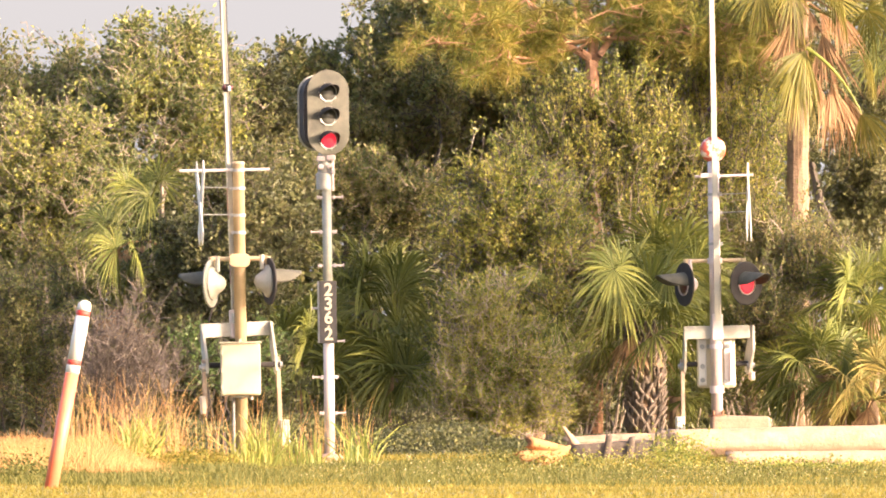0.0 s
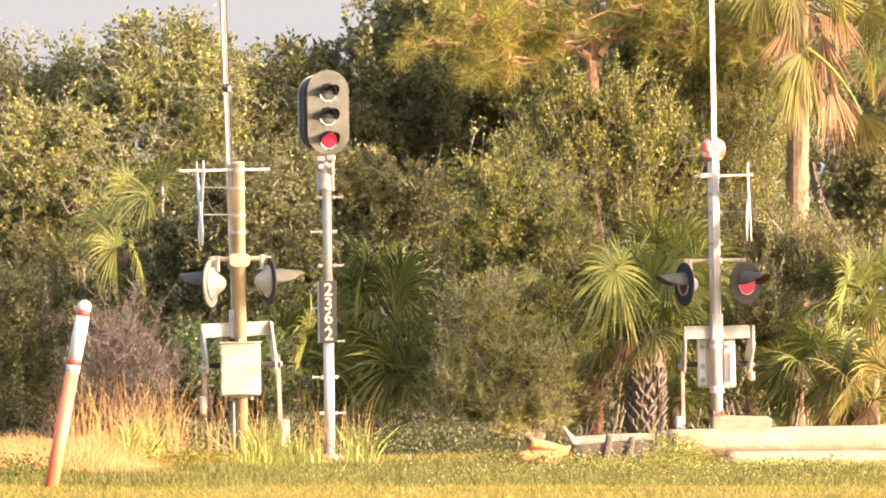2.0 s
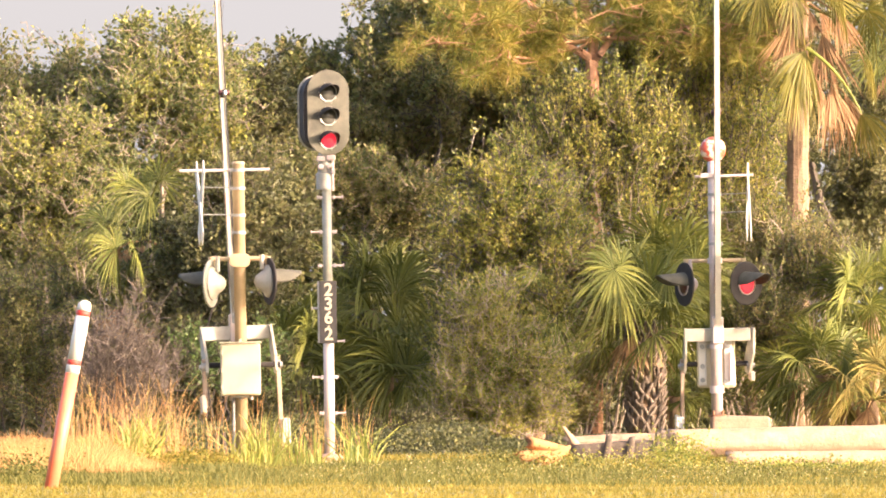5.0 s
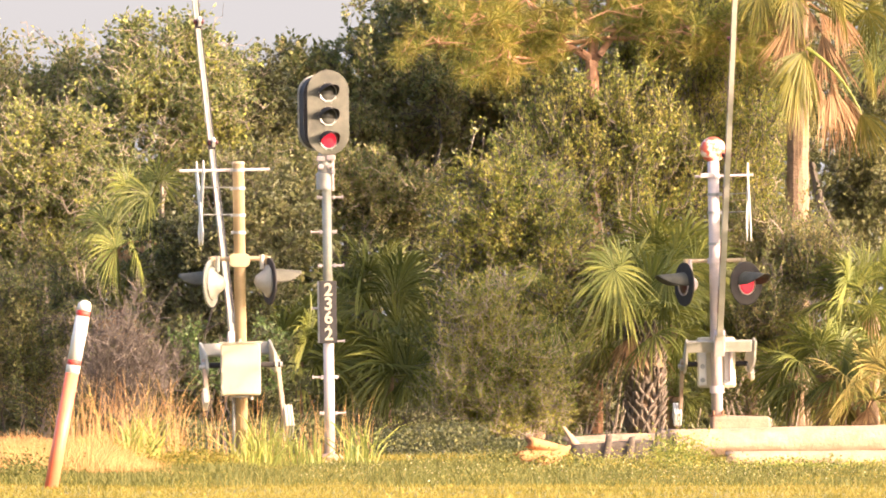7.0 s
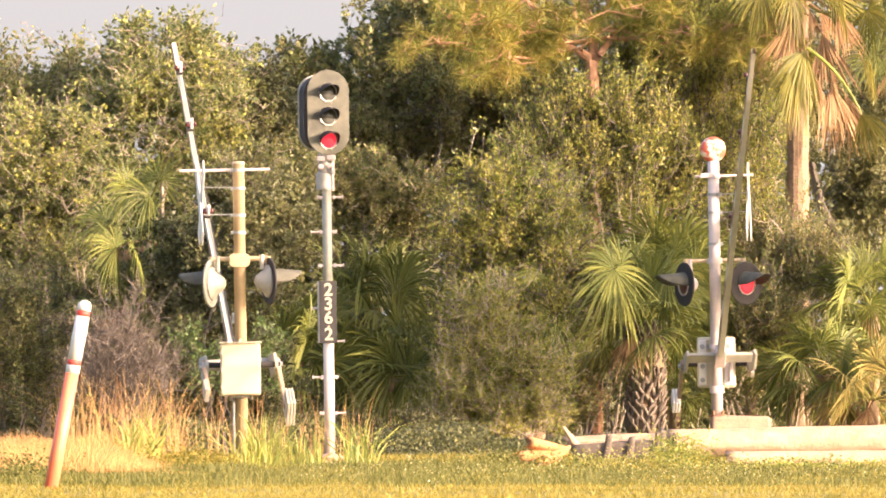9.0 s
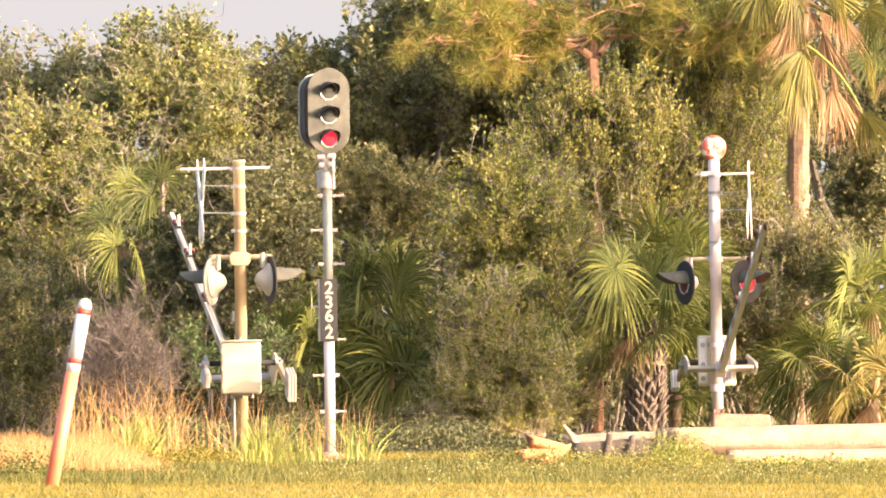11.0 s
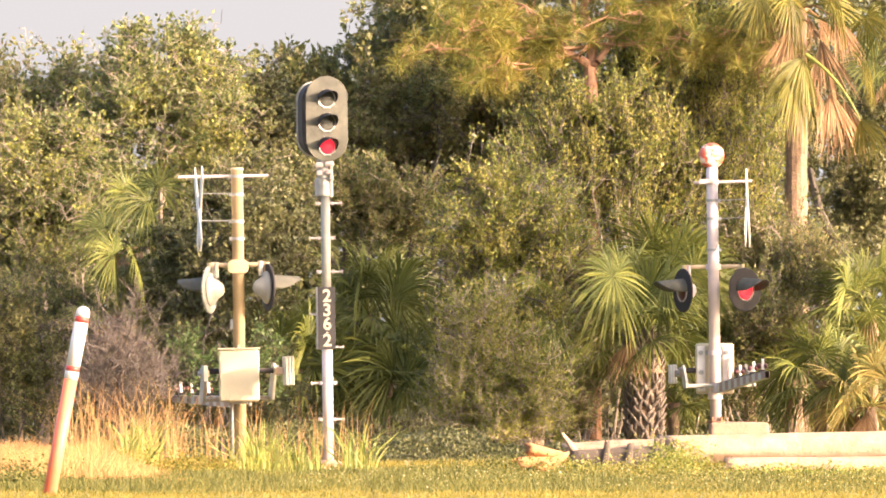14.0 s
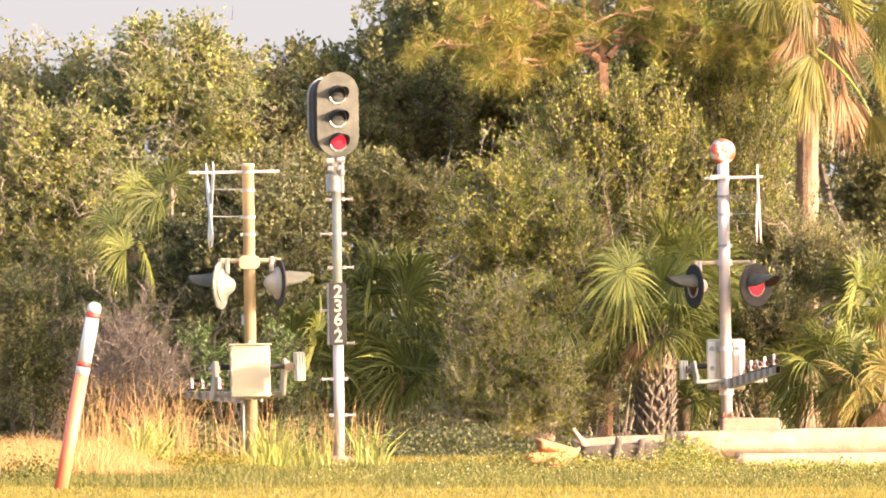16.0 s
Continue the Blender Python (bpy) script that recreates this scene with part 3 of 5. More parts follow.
    # step pegs, turn about
    for z, s, both in ((3.32, 1, 1), (2.89, -1, 1), (2.47, 1, 1), (1.94, -1, 0), (1.53, 1, 0), (1.085, -1, 1), (0.635, 1, 1)):
        for sg, ln in ((s, 0.20), (-s, 0.115)):
            if sg != s and not both:
                continue
            bm = bmesh.new()
            rod(bm, (sg * 0.05, -0.02, z), (sg * ln, -0.02, z), 0.013, sides=10)
            spun(bm, [(0.024, -0.006), (0.024, 0.006)], pose(sg * ln, -0.02, z, 0, 90, 0), 12)
            box(bm, sg * 0.085, -0.02, z, 0.03, 0.04, 0.045, 0.004)
            part("step_peg", bm, M_ALU, t)
    bm = bmesh.new()
    spun(bm, [(0.19, -0.12), (0.17, 0.09), (0.13, 0.12), (0.08, 0.13)], Matrix(), 20)
    part("base", bm, M_CONCRETE, t, "pale concrete footing")
    return t


M_NUMBER = material("black_number_enamel", (0.035, 0.032, 0.03), 0.6, second=(0.07, 0.06, 0.055), scale=10, amount=0.8)
M_DIGIT = material("pale_digit_paint", (0.62, 0.58, 0.44), 0.6, second=(0.48, 0.43, 0.32), scale=25, amount=0.6)


def digit(parent, ch, x, y, z, height):
    cu = bpy.data.curves.new("digit", "FONT")
    cu.body, cu.size, cu.align_x, cu.align_y, cu.extrude, cu.offset = ch, height * 1.44, "CENTER", "CENTER", 0.003, 0.0055
    ob = new("digit", cu)
    ob.matrix_basis = pose(x, y, z, 90, 0, 0)
    ob.parent = parent
    cu.materials.append(M_DIGIT)
    ob["label"] = "pale painted digit " + ch


railway_signal()


# ------------------------------------------------------------------ marker post
def marker_post():
    t = thing("marker_post", pose(-4.14, 106.0, -0.02, 0, 10.4, 0), "leaning orange plastic marker post with white reflective top", "marker post")
    bm = bmesh.new()
    spun(bm, [(0.072, -0.3), (0.072, 1.30)], Matrix(), 28)
    part("tube", bm, M_ORANGE, t, "faded orange plastic tube", True)
    bm = bmesh.new()
    spun(bm, [(0.0735, 1.26), (0.0735, 1.34), (0.072, 1.345)], Matrix(), 28)
    part("lower_band", bm, M_WHITE, t, "narrow white band", True)
    bm = bmesh.new()
    spun(bm, [(0.072, 1.345), (0.072, 1.40)], Matrix(), 28)
    part("red_band", bm, M_RED, t, "dull red band", True)
    bm = bmesh.new()
    spun(bm, [(0.0735, 1.40), (0.0735, 1.87)], Matrix(), 28)
    part("sleeve", bm, M_WHITE, t, "white reflective sleeve", True)
    bm = bmesh.new()
    spun(bm, [(0.071, 1.87), (0.071, 1.93)], Matrix(), 28)
    part("red_band", bm, M_RED, t, "dull red band", True)
    bm = bmesh.new()
    spun(bm, [(0.0735, 1.93), (0.0735, 1.97), (0.066, 2.005), (0.045, 2.03), (0.015, 2.04)], Matrix(), 28)
    part("cap", bm, M_WHITE, t, "white domed cap", True)


marker_post()


# ------------------------------------------------------------------ logs
def log(name, a, b, r0, r1, mat, label, seed, rough=0.06, segs=40, sides=22, jag=0.1):
    """A lying trunk from a to b with an uneven skin, flutes along the grain and ragged ends."""
    a, b = Vector(a), Vector(b)
    d = b - a
    turn_ = d.to_track_quat("Z", "Y").to_matrix()
    bm = bmesh.new()
    rings = []
    for k in range(segs + 1):
        f = k / segs
        ring = []
        for i in range(sides):
            ang = i * math.tau / sides
            r = r0 + (r1 - r0) * f
            r *= 1 + rough * noise.noise(Vector((math.cos(ang) * 2 + seed, math.sin(ang) * 2, f * d.length * 0.8))) * 2
            r *= 1 + rough * 0.8 * noise.noise(Vector((math.cos(ang) * 7 + seed, math.sin(ang) * 7, f * d.length * 0.3)))
            e = 0
            if k in (0, segs):
                e = jag * noise.noise(Vector((math.cos(ang) * 3 + seed * 2, math.sin(ang) * 3, 5)))
            ring.append(bm.verts.new(a + d * f + turn_ @ Vector((r * math.cos(ang), r * math.sin(ang), e))))
        rings.append(ring)
    for p, q in zip(rings, rings[1:]):
        for i in range(sides):
            j = (i + 1) % sides
            bm.faces.new((p[i], p[j], q[j], q[i]))
    bm.faces.new(rings[0][::-1])
    bm.faces.new(rings[-1])
    return tagged(part(name, bm, mat, None, smooth=True), label, "log", "lying logs")


log("log", (2.78, 124.0, 0.275), (7.6, 124.4, 0.345), 0.165, 0.19, M_LOG, "long sun-bleached log lying on the grass", 1.3)
log("log", (3.5, 123.45, 0.08), (7.4, 123.6, 0.10), 0.095, 0.11, M_LOG, "thin pale pole lying below the big log", 4.1)
log("log", (1.56, 124.1, 0.24), (2.84, 124.05, 0.27), 0.10, 0.12, M_LOG, "broken pale end of a rotten log", 7.7, 0.14, 24, 18, 0.35)
log("log", (1.66, 123.86, 0.13), (2.88, 123.82, 0.15), 0.14, 0.15, M_OLDWOOD, "dark rotten log with notched side", 9.2, 0.3, 26, 16, 0.2)


def stump_bits():
    for i, (x, z, l, tilt) in enumerate(((1.27, 0.21, 0.42, -14), (1.18, 0.12, 0.46, 9), (1.36, 0.09, 0.34, 25))):
        a = math.radians(tilt)
        log("wood_chunk", (x - l / 2 * math.cos(a), 122.9, z + 0.03 - l / 2 * math.sin(a)), (x + l / 2 * math.cos(a), 123.05, z + 0.03 + l / 2 * math.sin(a)), 0.075, 0.055, M_ORANGEWOOD, "split orange chunk of rotten wood", 11 + i * 3, 0.25, 10, 12, 0.2)
    for x, h in ((2.00, 0.36), (2.28, 0.33), (2.61, 0.42), (2.66, 0.43), (2.83, 0.37)):
        log("timber_stub", (x, 123.74, 0.0), (x + 0.05, 123.72, h), 0.06, 0.042, M_OLDWOOD, "short dark rotten stub beside the log", 20 + x, 0.25, 8, 10, 0.1)
    log("timber_stub", (1.66, 123.9, 0.22), (1.48, 123.85, 0.48), 0.05, 0.015, M_LOG, "pale splintered root of the log", 31, 0.25, 8, 10, 0.1)


stump_bits()


def stakes():
    for x, y, h, w in ((-2.86, 128.0, 0.40, 0.035), (-2.78, 128.1, 0.36, 0.05)):
        bm = bmesh.new()
        box(bm, 0, 0, h / 2 - 0.05, w, 0.04, h + 0.1, 0.006)
        ob = part("stake", bm, M_OLDWOOD, None)
        ob.matrix_basis = pose(x, y, ground_z(x, y), 2, -3, 10)
        tagged(ob, "short weathered grey stake in the grass", "stake", "grey stakes")


stakes()

# ------------------------------------------------------------------ plants: helpers
rng = np.random.default_rng(7)


def strips(name, pts, wid, mat, parent=None, label=""):
    """Blades: pts (n, k, 3) are the middle lines, wid (n, k, 3) the half widths."""
    n, k, _ = pts.shape
    verts = np.stack([pts - wid, pts + wid], axis=2).reshape(-1, 3).astype(np.float32)
    i = np.arange(n)[:, None] * (2 * k) + np.arange(k - 1)[None, :] * 2
    quad = np.stack([i, i + 1, i + 3, i + 2], axis=-1).reshape(-1).astype(np.int32)
    nf = n * (k - 1)
    me = bpy.data.meshes.new(name)
    me.vertices.add(len(verts))
    me.vertices.foreach_set("co", verts.ravel())
    me.loops.add(nf * 4)
    me.loops.foreach_set("vertex_index", quad)
    me.polygons.add(nf)
    me.polygons.foreach_set("loop_start", np.arange(0, nf * 4, 4, dtype=np.int32))
    me.polygons.foreach_set("loop_total", np.full(nf, 4, dtype=np.int32))
    me.update(calc_edges=True)
    me.materials.append(mat)
    ob = new(name, me)
    ob.parent = parent
    if label:
        ob["label"] = label
    return ob


def leaves(name, at, size, aspect, mat, parent, label="", up=0.3, along=None):
    """Small pointed leaves at the places given, turned at random or along the directions given."""
    n = len(at)
    d = unit(rng.normal(size=(n, 3)) + np.array([0, 0, -0.25])) if along is None else along
    nrm = unit(rng.normal(size=(n, 3)) + np.array([0.2, -0.3, up]) * 0.7)
    s = unit(np.cross(d, nrm))
    ln = (size * rng.uniform(0.6, 1.35, n))[:, None]
    w = ln * aspect * 0.5
    quad = np.stack([at, at + d * ln * 0.45 + s * w, at + d * ln, at + d * ln * 0.45 - s * w], axis=1)
    return mesh_of(name, quad, 4, mat, parent, label)


def tubes(name, segs, mat, parent, label="", sides=6):
    """Tapered round pieces: rows of (start, end, radius, radius)."""
    a = np.array([s[0] for s in segs], dtype=float)
    b = np.array([s[1] for s in segs], dtype=float)
    r0 = np.array([s[2] for s in segs])[:, None]
    r1 = np.array([s[3] for s in segs])[:, None]
    d = unit(b - a)
    ref = np.where(np.abs(d[:, 2:3]) > 0.9, np.array([[1.0, 0, 0]]), np.array([[0, 0, 1.0]]))
    u = unit(np.cross(d, ref))
    v = np.cross(d, u)
    quads = []
    for i in range(sides):
        c0, s0 = math.cos(i * math.tau / sides), math.sin(i * math.tau / sides)
        c1, s1 = math.cos((i + 1) * math.tau / sides), math.sin((i + 1) * math.tau / sides)
        quads.append(np.stack([a + (u * c0 + v * s0) * r0, a + (u * c1 + v * s1) * r0, b + (u * c1 + v * s1) * r1, b + (u * c0 + v * s0) * r1], axis=1))
    return mesh_of(name, np.concatenate(quads), 4, mat, parent, label)


def bent(a, b, r0, r1, n, wob):
    """A crooked limb from a to b in n pieces."""
    a, b = np.array(a, float), np.array(b, float)
    pts = [a + (b - a) * i / n + (rng.normal(size=3) * wob * np.linalg.norm(b - a) if 0 < i < n else 0) for i in range(n + 1)]
    rr = [r0 + (r1 - r0) * i / n for i in range(n + 1)]
    return [(pts[i], pts[i + 1], rr[i], rr[i + 1]) for i in range(n)], pts


def grow(name, label, x, y, blobs, tips, leaf_mat, size=0.06, aspect=0.5, stems=1, trunk_r=0.08, bark=None, twig_bark=None, spread=0.0, up=0.25, gap=-0.12, sprays=4, per=12, spray=0.26, dead=0, rise=1.0):
    """A tree or shrub grown outward: stems from the ground, every branch joined to the nearest limb already there, twigs along the
    branches, and leaves strung along the twigs. The crown fills the rough volumes given, with gaps between the boughs."""
    bark = bark or M_BARK
    g = ground_z(x, y)
    t = thing(name, Matrix.Translation((x, y, g)), label, "shrub" if name == "shrub" else "tree", "trees and shrubs behind the crossing")
    base = np.array([x, y, g])
    vol = np.array([(b[3] * b[4] * b[5]) ** 0.7 for b in blobs])
    goal = []
    seed = float(rng.uniform(0, 90))
    for b, share in zip(blobs, vol / vol.sum()):
        many = int(tips * share * 2.2) + 8
        got = np.array(b[:3]) + np.clip(rng.normal(size=(many, 3)) * 0.58, -1.45, 1.45) * np.array(b[3:6])
        keep = [p for p in got if noise.noise(Vector(p) * 2.3 + Vector((seed, 0, 0))) > gap and p[2] > 0.12]
        goal += keep[:max(6, int(tips * share))]
    goal = np.array(goal) - base
    segs = []
    room = np.zeros((len(goal) * 3 + stems * 12, 3))
    thick = np.zeros(len(room))
    used = 0
    for k in range(stems):
        foot = np.array([rng.uniform(-1, 1) * spread, rng.uniform(-0.3, 0.3) * min(spread, 1.0), -0.12])
        b = blobs[k % len(blobs)] if stems > 1 else max(blobs, key=lambda q: q[3] * q[5] + 0.1 * q[2])
        top = np.array(b[:3]) - base + np.array([0, 0, b[5] * (0.5 if stems > 1 else 0.2)])
        if spread:
            top[0] = foot[0] + (top[0] - foot[0]) * 0.35
        s, pts = bent(foot, top, trunk_r, trunk_r * 0.3, 8, 0.022)
        segs += s
        for i in range(1, 9):
            room[used], thick[used] = pts[i], trunk_r * (1 - 0.7 * i / 8)
            used += 1
    far = np.array([np.min(np.linalg.norm(room[:used] - p, axis=1)) for p in goal])
    roots = np.zeros_like(goal)
    for i in np.argsort(far):
        p = goal[i]
        cost = np.linalg.norm((room[:used] - p) * np.array([rise, rise, 1.0]), axis=1) + 0.7 * rise * np.maximum(0, room[:used, 2] - p[2] + 0.1)
        j = int(np.argmin(cost))
        a = room[j].copy()
        ln = float(np.linalg.norm(p - a))
        r = min(thick[j] * 0.75, 0.006 + 0.016 * ln)
        s, pts = bent(a, p, r, 0.004, 3, 0.07)
        segs += s
        roots[i] = pts[1]
        for q, rr in ((pts[1], r * 0.8), (pts[2], r * 0.6), (p, 0.005)):
            room[used], thick[used] = q, rr
            used += 1
    tubes("trunk", segs, bark, t, "crooked stems and limbs" if stems > 1 else "crooked trunk with limbs", 6)
    n = len(goal) * sprays
    start = np.repeat(roots, sprays, 0) + (np.repeat(goal - roots, sprays, 0)) * rng.uniform(0.1, 1.0, (n, 1))
    way = unit(unit(np.repeat(goal - roots, sprays, 0)) * 0.6 + rng.normal(size=(n, 3)) * 0.55 + np.array([0, -0.1, up]))
    ln = spray * rng.uniform(0.45, 1.4, (n, 1))
    sag = np.array([0, 0, -0.12]) * ln
    twig = [(a, a + w * l, 0.0045, 0.002) for a, w, l in zip(start, way, ln)]
    for k in range(dead):
        a = goal[rng.integers(0, len(goal))]
        w = unit(rng.normal(size=3) * np.array([1, 0.5, 1]) + np.array([0, -0.6, 0.3]))
        twig += bent(a, a + w * rng.uniform(0.25, 0.75), 0.009, 0.003, 5, 0.10)[0]
    tubes("branchwork", twig, twig_bark or bark, t, "thin twigs", 3)["kind"] = "stuff"
    f = rng.uniform(0.08, 1.08, (n, per, 1))
    at = start[:, None] + way[:, None] * ln[:, None] * f + sag[:, None] * f * f + rng.normal(size=(n, per, 3)) * 0.028
    lie = unit(way[:, None] * 0.7 + rng.normal(size=(n, per, 3)) * 0.6)
    at, lie = at.reshape(-1, 3), lie.reshape(-1, 3)
    ok = at[:, 2] > 0.02
    leaves("crown", at[ok], size, aspect, leaf_mat, t, "ragged crown of small leaves", along=lie[ok])["kind"] = "stuff"
    return t


def frond(parent, hub, direction, radius, mat, droop=0.25, segments=34, spread=150, stalk=0.5, roll=0.0, root=(0, 0, 0), thin=1.0):
    """A fan leaf: a stalk from the root to the hub, and stiff pointed segments spread round the direction."""
    hub, d = np.array(hub, float), unit(np.array(direction, float))
    side = np.cross(d, [0, 0, 1.0])
    if np.linalg.norm(side) < 0.1:
        side = np.array([1.0, 0, 0])
    side = unit(side)
    nrm = np.cross(side, d)
    side, nrm = side * math.cos(roll) + nrm * math.sin(roll), nrm * math.cos(roll) - side * math.sin(roll)
    ang = np.radians(np.linspace(-spread, spread, segments) + rng.normal(size=segments) * 1.5)
    ray = d[None] * np.cos(ang)[:, None] + side[None] * np.sin(ang)[:, None]
    across = -d[None] * np.sin(ang)[:, None] + side[None] * np.cos(ang)[:, None]
    ln = radius * (0.72 + 0.28 * np.cos(ang * 0.55)) * rng.uniform(0.88 if thin == 1 else 0.55, 1.05, segments)
    f = np.array([0.04, 0.25, 0.5, 0.72, 0.88, 1.0])
    wd = np.array([0.10, 0.55, 1.0, 0.75, 0.42, 0.05]) * radius * 0.021 * (34 / segments) * thin
    pts = hub[None, None] + ray[:, None] * (ln[:, None] * f[None])[..., None]
    pts = pts + nrm[None, None] * (0.10 * radius * np.cos(ang)[:, None] * np.sin(f * 2.2)[None])[..., None]
    drop = droop * radius * (f[None] ** 2.6) * rng.uniform(0.5, 1.5, segments)[:, None]
    pts[..., 2] -= drop
    fold = unit(across + nrm[None] * np.where(np.arange(segments) % 2, 0.45, -0.45)[:, None])
    wid = fold[:, None] * wd[None, :, None]
    ob = strips("frond", pts, wid, mat, parent)
    root = np.array(root, float)
    if stalk > 0:
        mid = (root + hub) / 2 + np.array([0, 0, 0.12 * np.linalg.norm(hub - root)])
        tubes("stalk", [(root, mid, 0.016, 0.013), (mid, hub, 0.013, 0.010), (hub, hub + d * radius * 0.3, 0.010, 0.003)], mat, ob, sides=5)
    return ob


def palm(label, x, y, trunk_h, trunk_r, fans, radius, dead=4, stalk=0.6, boots=False, seed=1, shaft=None, live=None, trunk_seen=True, z0=None, extra=(), dead_r=0.99, hanging=(), arc=None):
    """A fan palm: trunk, living fans round its top and dead ones hanging below."""
    global rng
    keep, rng = rng, np.random.default_rng(seed)
    g = ground_z(x, y) if z0 is None else z0
    t = thing("palm", Matrix.Translation((x, y, g)), label, "palm", "palms behind the crossing")
    if trunk_seen:
        segs = []
        n = max(3, int(trunk_h / 0.25))
        bow = rng.normal() * 0.03
        for i in range(n):
            z, z2 = -0.15 + (trunk_h + 0.15) * i / n, -0.15 + (trunk_h + 0.15) * (i + 1) / n
            segs.append(((bow * z * z * 0.1, 0, z), (bow * z2 * z2 * 0.1, 0, z2), trunk_r * (1 + 0.06 * rng.normal()), trunk_r * (1 + 0.06 * rng.normal())))
        tubes("trunk", segs, M_PALMBARK, t, "brown fibrous palm trunk", 14)
    if boots:
        made = []
        for i in range(int(trunk_h / 0.10)):
            z = 0.02 + 0.10 * i
            for k in range(10):
                for lean in (-1, 1):
                    a = math.tau * (k + 0.5 * (i % 2)) / 10 + rng.normal() * 0.05
                    a2 = a + lean * 0.30 + rng.normal() * 0.06
                    h = rng.uniform(0.17, 0.24)
                    o1, o2 = np.array([math.cos(a), math.sin(a), 0]), np.array([math.cos(a2), math.sin(a2), 0])
                    tan = np.array([-math.sin(a), math.cos(a), 0])
                    p = np.array([o1 * trunk_r * 0.97 + [0, 0, z], (o1 + o2) / 2 * (trunk_r + 0.035) + [0, 0, z + h * 0.55], o2 * (trunk_r + 0.055 + 0.03 * rng.uniform()) + [0, 0, z + h]])
                    made.append((p, np.array([tan * 0.036, tan * 0.028, tan * 0.016])))
        ob = strips("boot_husk", np.array([m[0] for m in made]), np.array([m[1] for m in made]), M_BOOT, t, "criss-cross stubs of old leaf stalks")
        sol = ob.modifiers.new("thick", "SOLIDIFY")
        sol.thickness = 0.022
    top = np.array([0, 0, trunk_h])
    for i in range(fans):
        a = math.tau * (i * 0.382) + rng.normal() * 0.2
        el = radians(80 - 105 * (i + 0.5) / fans + rng.normal() * 8)
        d = np.array([math.cos(a) * math.cos(el), math.sin(a) * math.cos(el), math.sin(el)])
        hub = top + d * stalk * rng.uniform(0.8, 1.15)
        lean = d + np.array([0, 0, -0.25])
        frond(t, hub, lean, radius * rng.uniform(0.85, 1.1), live or L_PALM, rng.uniform(0.2, 0.5), 36, rng.uniform(95, 130), stalk, rng.uniform(-1.1, 1.1), top)
    for hub, d, rad, roll, *more in extra:
        frond(t, np.array(hub) - np.array([x, y, g]), d, rad, live or L_PALM, 0.42, 40, more[0] if more else 112, stalk, roll, top)
    for i in range(dead):
        a = math.tau * (i * 0.382 + 0.3) + rng.normal() * 0.2
        d = np.array([math.cos(a) * 0.42, math.sin(a) * 0.42, -0.9])
        hub = top + np.array([math.cos(a) * 0.38, math.sin(a) * 0.38, -0.12]) * stalk / 0.6
        frond(t, hub, d, radius * dead_r * rng.uniform(0.7, 0.95), L_DEADPALM, 0.1, 30 if dead_r < 1 else 46, 42 if dead_r < 1 else 26, stalk, rng.normal() * 0.6, top, 0.55)
    here = np.array([x, y, g])
    for hub, d, rad in hanging:
        frond(t, np.array(hub) - here, d, rad, L_DEADPALM, 0.05, 30, 26, stalk, rng.normal() * 0.9, np.array([0, 0, min(trunk_h, hub[2] + 0.35 - g)]), 0.5)
    if arc:
        a, b, c = (np.array(p) - here for p in arc)
        ob = frond(t, c, (0.45, -0.2, -0.85), 0.62, live or L_PALM, 0.3, 34, 62, 0, 1.2)
        f = np.linspace(0, 1, 13)[:, None]
        line = a * (1 - f) ** 2 + 2 * (b + (b - (a + c) / 2) * 0.5) * f * (1 - f) + c * f ** 2
        tubes("stalk", [(line[i], line[i + 1], 0.028 - 0.0012 * i, 0.027 - 0.0012 * i) for i in range(12)], L_REED, ob, "long arching yellow-green stalk", 7)
    rng = keep
    return t


def blades(name, label, cx, cy, n, xr, yr, h, w, mat, lean=0.35, curve=0.5, kind="stuff", category="grass", z_fn=None):
    """Upright curved blades scattered over a patch."""
    x = cx + rng.uniform(-1, 1, n) * xr
    y = cy + rng.uniform(-1, 1, n) * yr
    z = np.array([ground_z(a, b) for a, b in zip(x, y)]) - 0.02
    base = np.stack([x, y, z], axis=1)
    ht = h * rng.uniform(0.45, 1.15, n)
    if z_fn is not None:
        ht *= np.array([z_fn(a, b) for a, b in zip(x, y)])
    a = rng.uniform(0, math.tau, n)
    out = np.stack([np.cos(a), np.sin(a), np.zeros(n)], axis=1) * (rng.normal(size=n) * lean)[:, None]
    f = np.array([0, 0.4, 0.75, 1.0]) if h > 0.1 else np.array([0, 0.6, 1.0])
    pts = base[:, None] + np.array([0, 0, 1.0])[None, None] * (ht[:, None] * (f - curve * 0.35 * f ** 3)[None])[..., None]
    pts = pts + out[:, None] * (ht[:, None] * (f ** 1.7)[None])[..., None]
    b = rng.uniform(-0.7, 0.7, n)
    wv = np.stack([np.cos(b), np.sin(b), np.zeros(n)], axis=1)
    wid = wv[:, None] * ((np.array([0.8, 1.0, 0.6, 0.06]) if h > 0.1 else np.array([1.0, 0.8, 0.06])) * w)[None, :, None] * rng.uniform(0.6, 1.3, n)[:, None, None]
    ob = strips(name, pts, wid, mat)
    return tagged(ob, label, category, kind=kind)


